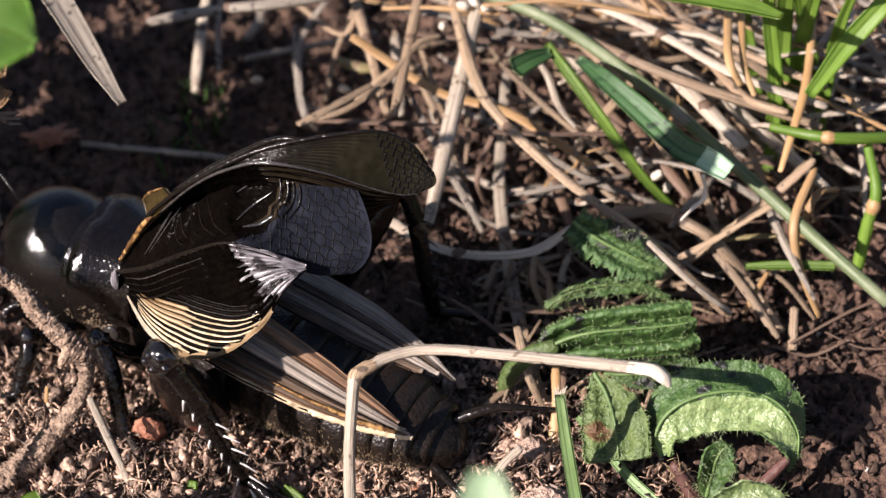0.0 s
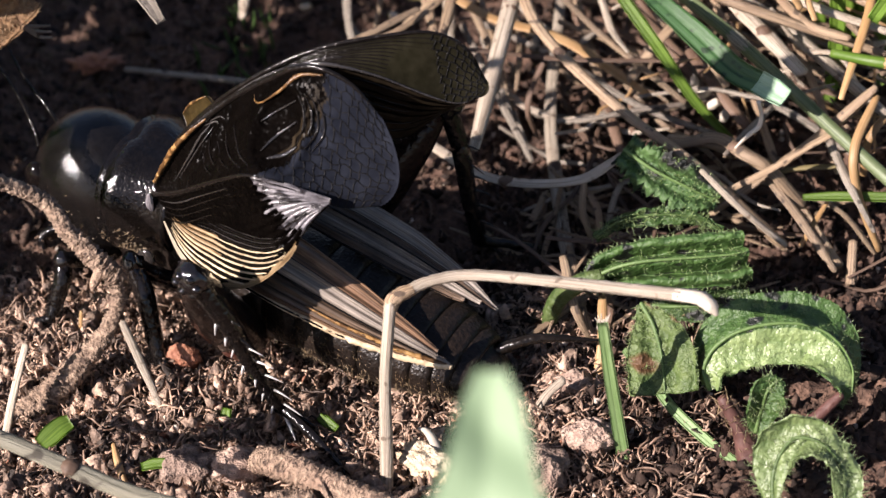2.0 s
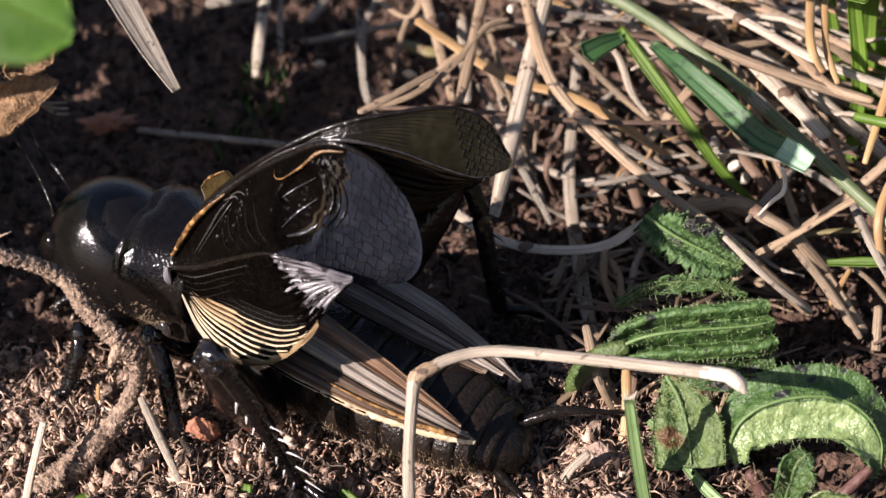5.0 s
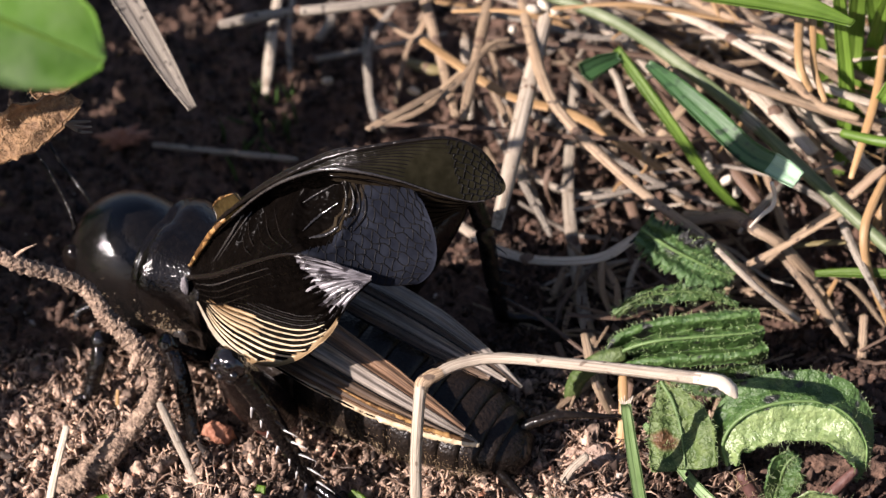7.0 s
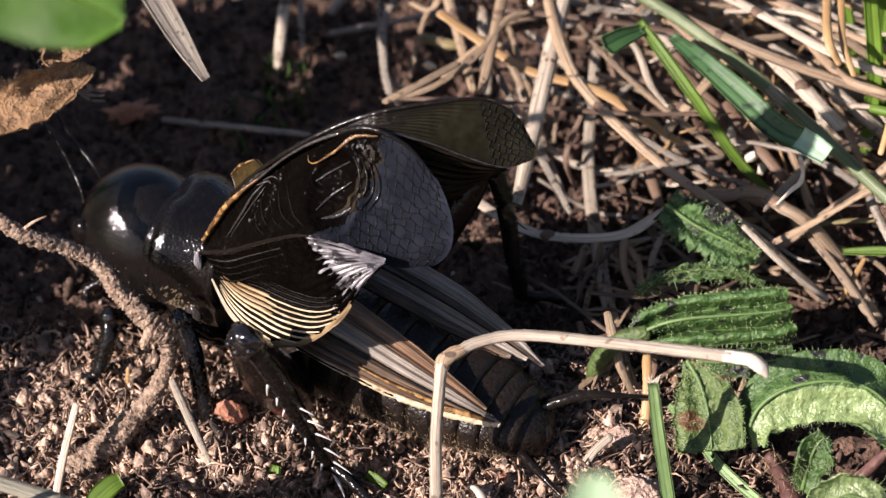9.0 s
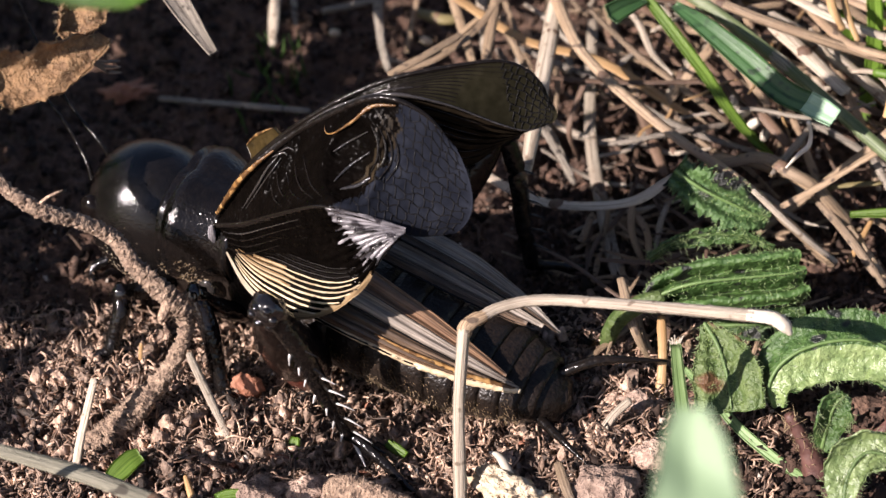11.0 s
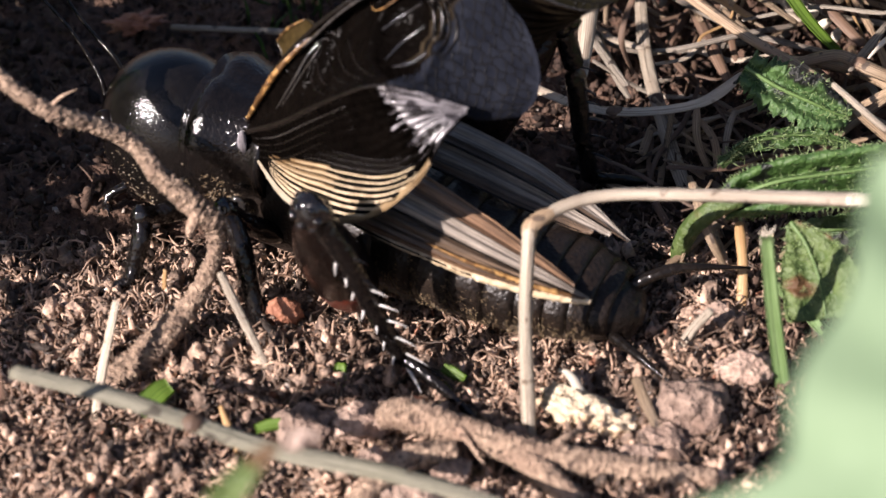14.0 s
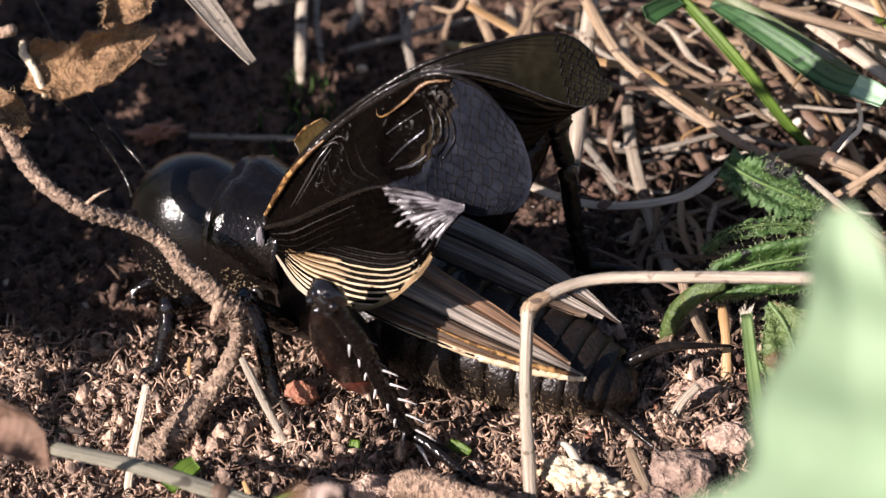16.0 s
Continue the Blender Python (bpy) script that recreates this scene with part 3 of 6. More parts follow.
            v[i, 2] += d
        mesh_object("back_plate", v, f, "abdomen", ab, uvs=uv)
    v, f, uv = blob_data((-1.83, 0, 0.29), (0.08, 0.10, 0.085), 6, 3, 0.2)
    mesh_object("tail_plate", v, f, "abdomen", ab, uvs=uv)
    tube("cercus", [(-1.76, 0.12, 0.25), (-1.88, 0.18, 0.25), (-2.00, 0.24, 0.25), (-2.16, 0.30, 0.22)], [0.032, 0.027, 0.019, 0.005], "vein", c, "tapered black tail feeler", sides=8, n=18)
    tube("cercus", [(-1.74, -0.06, 0.31), (-1.93, -0.17, 0.42), (-2.06, -0.242, 0.437), (-2.27, -0.376, 0.398)], [0.036, 0.030, 0.022, 0.006], "vein", c, "tapered black tail feeler", sides=8, n=18)
    # folded hind wings on the back, each a fan of pleats
    for s, pts, wd, nrm, lab in ((1, [(-0.50, 0.26, 0.86), (-0.85, 0.27, 0.785), (-1.2, 0.255, 0.665), (-1.5, 0.225, 0.555), (-1.71, 0.19, 0.475)], [0.36, 0.35, 0.28, 0.16, 0.03], (0.15, 0.55, 0.83), "folded straw-brown hind wing with dark stripes"),
                                 (-1, [(-0.50, -0.20, 0.86), (-0.85, -0.22, 0.77), (-1.2, -0.24, 0.66), (-1.5, -0.255, 0.54), (-1.72, -0.26, 0.45)], [0.24, 0.27, 0.25, 0.16, 0.03], (0.15, 0.42, 0.90), "folded grey-brown hind wing with torn edge")):
        G = ribbon_grid(pts, wd, nrm, lambda u: (0.10 if s > 0 else 0.03) * (1 - u * u) + (0.035 if s > 0 else 0.022) * math.cos(u * 17), 40, 41, seed=5)
        hw = new("hind_wing")
        hw.parent, hw["label"] = c, lab
        bands = (((0, 13), "hind_wing"), ((13, 24), "hind_wing_grey"), ((24, 36), "hind_wing_dark"), ((36, 40), "hind_wing")) if s > 0 else (((0, 14), "hind_wing_grey"), ((14, 20), "hind_wing_dark"), ((20, 32), "hind_wing_grey"), ((32, 40), "hind_wing_dark"))
        for k, ((a, b), mt) in enumerate(bands):
            end = (36, 40, 40, 40)[k] if s > 0 else (40, 40, 36, 33)[k]
            H = G[:end, a:b + 1] + np.array([0, 0.004, 0.007]) * ((k % 2) * 2 - 1)
            sheet_object("pleat", H, 0.008, [mt], hw)
            tube("fold", [tuple(p) for p in H[::5, -1] + np.array([0, 0.003, 0.005])], [0.006, 0.0065, 0.003], "vein", hw, sides=5, n=24)
        if s > 0:
            edge = G[:, -1]
            tube("edge_vein", [tuple(p + np.array([0, 0.0, 0.006])) for p in edge[4::5]] + [tuple(edge[-1])], [0.007, 0.013, 0.017, 0.018, 0.010], "cream", hw, "cream ribbed edge of the folded wing", sides=8, n=80, wob=0.16)
            tube("inner_vein", [tuple(p + np.array([0, 0.0, 0.008])) for p in G[14::4, 33]] + [tuple(G[-1, 33])], [0.004, 0.010, 0.014, 0.008], "amber_vein", hw, "ribbed golden inner vein", sides=8, n=80, wob=0.18)
    build_wings(c)
    build_legs(c)
    # golden down on the near flank of head and shield
    rng = np.random.RandomState(8)
    roots, dirs = [], []
    for _ in range(220):
        th, ph = rng.uniform(-0.5, 1.1), rng.uniform(0.1, 2.6)
        if rng.rand() < 0.5:
            n_ = np.array([math.cos(ph), math.sin(ph) * math.cos(th), math.sin(ph) * -math.sin(th)])
            roots.append(np.array([0.54, 0, 0.59]) + n_ * (0.38, 0.345, 0.42)), dirs.append(n_ + (0.5, 0, -0.6))
        else:
            th = rng.uniform(-0.2, 1.2)
            x = rng.uniform(-0.05, 0.3)
            roots.append(np.array([x, 0.358 * math.cos(th) ** 0.86, 0.70 - 0.29 * math.sin(max(th, 0)) ** 0.86])), dirs.append(np.array([0.3, math.cos(th), -math.sin(th)]))
    v, f, uv = hairs_data(roots, dirs, 0.022, 0.0018, 3, 0.5)
    tagged(mesh_object("down", v, f, "fuzz", c, "short golden down", uvs=uv), kind="stuff")
    roots, dirs = [], []
    for _ in range(700):
        x, th = rng.uniform(-1.75, -0.7), rng.uniform(-0.5, 0.9)
        hw, tp, bt = prof(x)
        roots.append(np.array([x, (hw + 0.008) * math.cos(th), (tp + bt) / 2 + (tp - bt) / 2 * math.sin(th)])), dirs.append(np.array([-0.9, math.cos(th), math.sin(th)]))
    v, f, uv = hairs_data(roots, dirs, 0.028, 0.0018, 13, 0.4)
    tagged(mesh_object("down", v, f, "fuzz", ab, "short golden down", uvs=uv), kind="stuff")
    parts = []
    for k in range(260):
        if k < 150:
            ph, th = rng.normal(1.35, 0.32), rng.normal(0.35, 0.45)
            n_ = np.array([math.cos(ph), math.sin(ph) * math.cos(th), math.sin(ph) * -math.sin(th)])
            at = np.array([0.54, 0, 0.59]) + n_ * (0.385, 0.35, 0.425)
        else:
            th = rng.normal(0.4, 0.4)
            at = np.array([rng.uniform(-0.02, 0.31), 0.366 * math.cos(th) ** 0.86, 0.70 - 0.29 * math.copysign(abs(math.sin(th)) ** 0.86, th)])
        r_ = 0.002 + 0.0035 * rng.rand()
        parts.append(blob_data(tuple(at), (r_ * 1.4, r_, r_), k, 1, 0.3))
    v, f, uv = joined(parts)
    tagged(mesh_object("dust", v, f, "dust", c, "golden dust grains", uvs=uv), kind="stuff")
    return c


WINGS = []


def on_sheet(P, pts, lift=0.004):
    """Places on a grid sheet at shares (v, u) of its length and width, lifted off its near face."""
    a, b = P.shape[:2]
    nrm = unit(np.cross(np.gradient(P, axis=0), np.gradient(P, axis=1)))
    if nrm[..., 1].mean() < 0:
        nrm = -nrm
    out_ = []
    for v, u in pts:
        i, j = min(max(v, 0), 1) * (a - 1.001), min(max(u, 0), 1) * (b - 1.001)
        i0, j0 = int(i), int(j)
        fi, fj = i - i0, j - j0
        w = ((i0, j0, (1 - fi) * (1 - fj)), (i0 + 1, j0, fi * (1 - fj)), (i0, j0 + 1, (1 - fi) * fj), (i0 + 1, j0 + 1, fi * fj))
        out_.append(sum((P[x, y] + nrm[x, y] * lift) * k for x, y, k in w))
    return out_


def wing_net(P, start, rows, step, r, seed, end=0.985):
    """Fine raised veins that net a wing tip: rows along it and staggered cross veins between them."""
    rng = np.random.RandomState(seed)
    parts = []
    us = [0.012 + 0.976 * k / rows for k in range(rows + 1)]
    wav = lambda k, v: us[k] + ((0.016 * math.sin(v * 87 + k * 2.6) + 0.010 * math.sin(v * 33 + k)) if 0 < k < rows else 0)
    for k in range(rows + 1):
        v0 = start(us[k]) + 0.02 * rng.rand()
        pts = on_sheet(P, [(v, wav(k, v)) for v in np.linspace(v0, end, 24)])
        parts.append(tube_data(pts, [r * 0.6, r, r, r * 0.8], sides=4, n=52, wob=0.12, seed=k))
    for k in range(rows):
        v = start((us[k] + us[k + 1]) / 2) + step * rng.uniform(0.3, 0.9)
        while v < end:
            d = step * rng.uniform(-0.18, 0.18)
            parts.append(tube_data(on_sheet(P, [(v, wav(k, v)), (v + d, (wav(k, v) + wav(k + 1, v)) / 2), (v, wav(k + 1, v))]), [r, r * 0.8, r], sides=4, n=4, seed=k))
            v += step * rng.uniform(0.8, 1.2)
    return joined(parts)


def build_wings(c):
    # left forewing: upper field with netted tip, side field folded down, veins
    hinge = (0.0, 0.18, 0.96)
    sh = np.array(hinge)
    le = new("forewing")
    le.parent = c
    le["label"] = "raised leathery black forewing with amber veins"
    le.matrix_basis = pose(hinge[0] * CM, hinge[1] * CM, hinge[2] * CM)
    A = [(-0.01, 0.20, 0.97), (-0.22, 0.19, 1.34), (-0.42, 0.08, 1.56), (-0.64, 0.02, 1.74), (-0.88, -0.01, 1.90), (-1.10, -0.03, 1.87), (-1.25, -0.03, 1.73)]
    B = [(-0.01, 0.24, 0.93), (-0.25, 0.31, 1.10), (-0.48, 0.37, 1.30), (-0.80, 0.42, 1.53), (-1.00, 0.36, 1.49), (-1.17, 0.25, 1.35), (-1.31, 0.13, 1.32)]
    P = ruled(A, B, 120, 68, 0.03)
    P[-40:, :, 0] -= (np.linspace(0, 1, 40) ** 2)[:, None] * (0.115 * np.sin(np.linspace(0, np.pi, 68)) ** 0.7)[None]
    P[-40:, :, 2] -= (np.linspace(0, 1, 40) ** 2)[:, None] * (0.04 * np.sin(np.linspace(0, np.pi, 68)))[None]
    # the mirror is a shallow dish, with pleats before it
    vv, uu = np.meshgrid(np.linspace(0, 1, 120), np.linspace(0, 1, 68), indexing="ij")
    dish = np.exp(-((vv - 0.57) / 0.085) ** 4 - ((uu - 0.55) / 0.32) ** 4)
    rim = np.exp(-((np.hypot((vv - 0.58) / 0.115, (uu - 0.55) / 0.42) - 1) / 0.13) ** 2)
    pleat = np.sin(vv * 95 + 7 * uu) * np.exp(-((vv - 0.30) / 0.12) ** 2) * np.sin(np.pi * uu)
    P[..., 1] += 0.016 * rim - 0.035 * dish + 0.008 * pleat
    P[..., 2] += 0.012 * rim - 0.030 * dish + 0.006 * pleat
    tip_at = lambda u: float(np.interp(u, [0, 0.24, 0.52, 0.67, 0.82, 0.91, 1], [0.73, 0.745, 0.71, 0.68, 0.63, 0.575, 0.50]))

    def field(v, u):
        d = v - tip_at(u) - 0.008 * math.sin(u * 40)
        return 1 if d > 0 else 2 if d > -0.075 and 0.12 < u < 0.75 and (d * 27 + u * 1.2) % 1 < 0.45 else 0
    P = P - sh
    sheet_object("upper_field", P, 0.008, ["wing", "wing_apex", "wing_brown"], le, "dark glossy wing field with a netted grey tip", pick=field)
    v, f, uv = wing_net(P, tip_at, 12, 0.034, 0.0036, 3)
    tagged(mesh_object("vein_net", v, f, "veinlet", le, "dark net of veinlets on the wing tip", uvs=uv), kind="stuff")
    C = [(-0.05, 0.26, 0.83), (-0.32, 0.44, 0.77), (-0.60, 0.53, 0.80), (-0.86, 0.55, 0.95), (-1.04, 0.50, 1.17), (-1.11, 0.40, 1.34), (-1.17, 0.31, 1.42)]
    B2 = [(-0.01, 0.24, 0.93), (-0.22, 0.30, 1.08), (-0.44, 0.36, 1.27), (-0.66, 0.40, 1.44), (-0.82, 0.42, 1.54), (-1.00, 0.37, 1.51), (-1.17, 0.30, 1.44)]
    Q = ruled(B2, C, 110, 150, 0.05)
    vv, uu = np.meshgrid(np.linspace(0, 1, 110), np.linspace(0, 1, 150), indexing="ij")
    crease = 0.006 * np.sin(uu * 75 - vv * 22) * (0.3 + 0.7 * (vv > 0.62))
    Q[..., 1] += crease
    Q[..., 2] += crease
    Q = Q - sh

    # Index 2 paints the sun glare at the rear of the side field
    def stripes(v, u):
        edge = 0.625 + 0.15 * u + 0.012 * math.sin(u * 21 + 1) + 0.006 * math.sin(u * 57)
        if u < 0.96 and (v > edge or (v > edge - 0.05 - 0.03 * math.sin(u * 31) and u > 0.3 and math.sin(u * 88) > 0.55)):
            return 2
        if u > 0.94 + 0.02 * math.sin(v * 60) and 0.28 <= v < 0.72:
            return 1
        if v < 0.30 and u > 0.88 + 0.03 * math.sin(v * 9):
            return 3
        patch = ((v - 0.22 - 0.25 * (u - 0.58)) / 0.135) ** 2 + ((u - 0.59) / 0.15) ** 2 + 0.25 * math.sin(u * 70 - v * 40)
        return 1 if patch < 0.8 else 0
    sheet_object("side_field", Q, 0.008, ["wing", "wing_gold", "wing_silver", "wing_cream"], le, "dark side of the forewing with cream lines and painted sun glare", pick=stripes)
    for k in range(11):
        u0 = 0.33 + 0.06 * k
        run = lambda v: u0 - 0.35 * (0.3 - v) if v < 0.3 else u0 + (v - 0.3) * 1.15 * (1 - 0.9 * (u0 - 0.4))
        v0 = (0.36, 0.30, 0.24, 0.20, 0.16, 0.12)[k] if k < 6 else 0.08
        pts = [(v, run(v)) for v in np.linspace(v0, 0.655, 12) if run(v) < 0.985]
        thick = 0.0022 + 0.0036 * min(1.0, k / 7)
        tube("vein", [tuple(q) for q in on_sheet(Q, pts, 0.003)], [0.0015, thick, thick * 1.15, thick, thick * 0.6], "cream" if k > 2 else "glint_vein", le, "pale cream vein" if k > 2 else "", sides=6, n=44, wob=0.07, seed=k)
        pts = [(v, run(v) + 0.026) for v in np.linspace(max(0.05, v0 - 0.1), 0.64, 10) if run(v) + 0.026 < 0.97]
        if len(pts) > 4:
            tube("vein", [tuple(q) for q in on_sheet(Q, pts, 0.002)], [0.002, 0.006, 0.005], "vein", le, sides=5, n=26)
    for k in range(7):
        u0 = 0.06 + 0.11 * k
        tube("vein", [tuple(q) for q in on_sheet(Q, [(0.665 + 0.004 * k, u0), (0.75, u0 + 0.02), (0.84, u0 + 0.05), (0.93 - 0.02 * k, u0 + 0.10)], 0.003)], [0.004, 0.006, 0.003], "vein", le, sides=5, n=18)
    for k in range(5):
        u0 = 0.03 + 0.06 * k
        tube("vein", [tuple(q) for q in on_sheet(Q, [(0.03, u0 * 3), (0.15, u0 * 1.8), (0.30, u0 * 1.2), (0.46, u0)], 0.003)], [0.003, 0.006, 0.004, 0.002], "glint_vein" if k == 1 else "vein", le, sides=6, n=30, wob=0.1, seed=k)
    tube("vein", [tuple(p) for p in P[::8, 0]], [0.022, 0.026, 0.022, 0.014, 0.008], "vein", le, sides=8, n=36)
    tube("vein", [tuple(p) for p in P[2:42:8, 3] + np.array([0.01, 0.022, 0.0])], [0.010, 0.016, 0.013, 0.005], "amber_vein", le, "mottled amber front vein", sides=10, n=80, wob=0.14, seed=5)
    tube("vein", [tuple(q) for q in on_sheet(P, [(0.47, 0.10), (0.475, 0.18), (0.51, 0.21), (0.576, 0.152), (0.644, 0.075), (0.73, 0.04)], 0.012)], [0.001, 0.002, 0.004, 0.006, 0.009, 0.003], "amber_vein", le, "mottled amber cross vein", sides=8, n=60, wob=0.25, seed=6)
    tube("vein", [tuple(p) for p in P[:66:8, 67]], [0.016, 0.015, 0.012, 0.006], "vein", le, sides=8, n=36)
    for pts, r in (([(0.542, 0.818), (0.61, 0.758), (0.665, 0.667)], 0.011), ([(0.508, 0.727), (0.559, 0.576), (0.644, 0.455)], 0.007), ([(0.492, 0.394), (0.542, 0.333), (0.627, 0.273)], 0.006),
                   ([(0.525, 0.66), (0.575, 0.55), (0.60, 0.52)], 0.004), ([(0.136, 0.697), (0.203, 0.394), (0.254, 0.242), (0.288, 0.152)], 0.008), ([(0.16, 0.72), (0.22, 0.46), (0.27, 0.30), (0.30, 0.21)], 0.005),
                   ([(0.27, 0.12), (0.31, 0.16), (0.33, 0.23)], 0.006), ([(0.29, 0.10), (0.33, 0.14), (0.35, 0.20)], 0.005)):
        tube("vein", [tuple(q) for q in on_sheet(P, pts, 0.008)], [r * 0.3, r, r * 0.9, r * 0.4], "glint_vein", le, "glossy ridge vein", sides=8, n=40, wob=0.16, seed=int(r * 4000))
    for k in range(5):
        v0 = 0.25 + 0.035 * k
        tube("vein", [tuple(q) for q in on_sheet(P, [(v0, 0.33), (v0 + 0.02, 0.55), (v0 + 0.05, 0.74), (v0 + 0.10, 0.90)], 0.004)], [0.002, 0.005, 0.005, 0.002], "vein", le, sides=6, n=22, wob=0.05)
    for k in range(4):
        v0 = 0.655 + 0.022 * k
        tube("vein", [tuple(q) for q in on_sheet(P, [(v0 - 0.01, 0.22), (v0 + 0.025, 0.36), (v0 + 0.03, 0.50), (v0, 0.66)], 0.005)], [0.002, 0.006, 0.006, 0.002], "vein", le, sides=6, n=22)
    # Hinge blob whose white glint is put into its colour
    v, f, uv = blob_data((-0.01, 0.275, 0.90), (0.022, 0.016, 0.062), 4, 3, 0.25)
    mesh_object("hinge_plate", np.array(v) - sh, f, "wing_silver", le, "hinge plate with its white glint painted on", uvs=uv)
    # right forewing, out to the far side
    hinge2 = (0.0, -0.04, 0.97)
    sh = np.array(hinge2)
    ri = new("forewing")
    ri.parent = c
    ri["label"] = "raised olive-black forewing seen past the other"
    ri.matrix_basis = pose(hinge2[0] * CM, hinge2[1] * CM, hinge2[2] * CM)
    A = [(0.0, 0.10, 0.99), (-0.24, 0.12, 1.40), (-0.56, 0.02, 1.72), (-0.80, -0.10, 1.88), (-0.99, -0.20, 1.95), (-1.20, -0.32, 1.99), (-1.36, -0.42, 1.98), (-1.47, -0.49, 1.87), (-1.52, -0.52, 1.72)]
    B = [(0.0, 0.16, 0.98), (-0.25, 0.15, 1.35), (-0.53, 0.05, 1.67), (-0.79, -0.04, 1.84), (-0.98, -0.10, 1.87), (-1.17, -0.20, 1.80), (-1.33, -0.30, 1.69), (-1.45, -0.40, 1.61), (-1.53, -0.47, 1.63)]
    P = ruled(A, B, 90, 40, 0.035) - sh
    P[-24:, :, 0] -= (np.linspace(0, 1, 24) ** 2)[:, None] * (0.05 * np.sin(np.linspace(0, np.pi, 40)) ** 0.7)[None]
    sheet_object("upper_field", P, 0.008, ["wing", "wing_olive"], ri, "dark olive-brown netted wing tip", pick=lambda v, u: 1 if v > 0.30 + 0.05 * math.sin(u * 12) else 0)
    v, f, uv = wing_net(P, lambda u: 0.70 + 0.12 * u, 8, 0.030, 0.0042, 7)
    tagged(mesh_object("vein_net", v, f, "veinlet", ri, "dark net of veinlets on the wing tip", uvs=uv), kind="stuff")
    for k in range(10):
        u0 = 0.08 + 0.09 * k
        tube("vein", [tuple(q) for q in on_sheet(P, [(0.30 + 0.02 * (k % 3), u0), (0.45, u0 + 0.02), (0.60, u0), (0.74 + 0.10 * u0, u0)], 0.003)], [0.002, 0.0045, 0.004, 0.003], "vein", ri, sides=5, n=26)
    C = [(0.0, 0.0, 0.95), (-0.30, -0.05, 1.22), (-0.60, -0.08, 1.42), (-0.85, -0.12, 1.50), (-0.98, -0.16, 1.46), (-1.10, -0.24, 1.38), (-1.20, -0.32, 1.36), (-1.31, -0.39, 1.46), (-1.44, -0.44, 1.58)]
    Q = ruled(B, C, 60, 60, 0.02) - sh
    sheet_object("side_field", Q, 0.008, ["wing", "wing_under"], ri, "dark underside of the far forewing with pale lines", pick=lambda v, u: 1 if v > 0.40 and (u * 7 + v * 1.5) % 1 < 0.45 + 0.4 * u else 0)
    for k in range(7):
        u0 = 0.12 + 0.12 * k
        tube("vein", [tuple(q) for q in on_sheet(Q, [(0.40, u0), (0.55, u0 + 0.01), (0.70, u0), (0.88, u0 - 0.02)], 0.003)], [0.003, 0.005, 0.003], "wing_under" if k % 3 == 1 else "vein", ri, sides=5, n=24)
    tube("vein", [tuple(p) for p in P[::8, 0]], [0.010, 0.013, 0.011, 0.008, 0.005], "vein", ri, sides=8, n=36)
    tube("vein", [tuple(q) for q in on_sheet(P, [(v, 0.99) for v in np.linspace(0.16, 0.93, 14)], 0.006)], [0.006, 0.009, 0.010, 0.006, 0.005, 0.003], "glint_vein", ri, "glossy fold ridge", sides=8, n=70, wob=0.12, seed=9)
    tube("vein", [tuple(q) for q in on_sheet(P, [(v, 0.55) for v in np.linspace(0.30, 0.50, 5)], 0.006)], [0.003, 0.006, 0.003], "glint_vein", ri, sides=6, n=40, wob=0.2, seed=10)
    plate = ruled([(-0.12, 0.03, 1.35), (-0.20, 0.05, 1.46), (-0.31, 0.05, 1.55)], [(-0.19, 0.10, 1.29), (-0.27, 0.12, 1.40), (-0.39, 0.08, 1.53)], 20, 12, 0.02)
    sheet_object("basal_plate", plate - sh, 0.014, ["basal"], ri, "olive-amber plate at the wing base")
    tube("vein", [tuple(p) for p in plate[::3, 0] - sh], [0.006, 0.009, 0.005], "amber_vein", ri, sides=7, n=24, wob=0.15)
    WINGS.extend([(le, hinge), (ri, hinge2)])


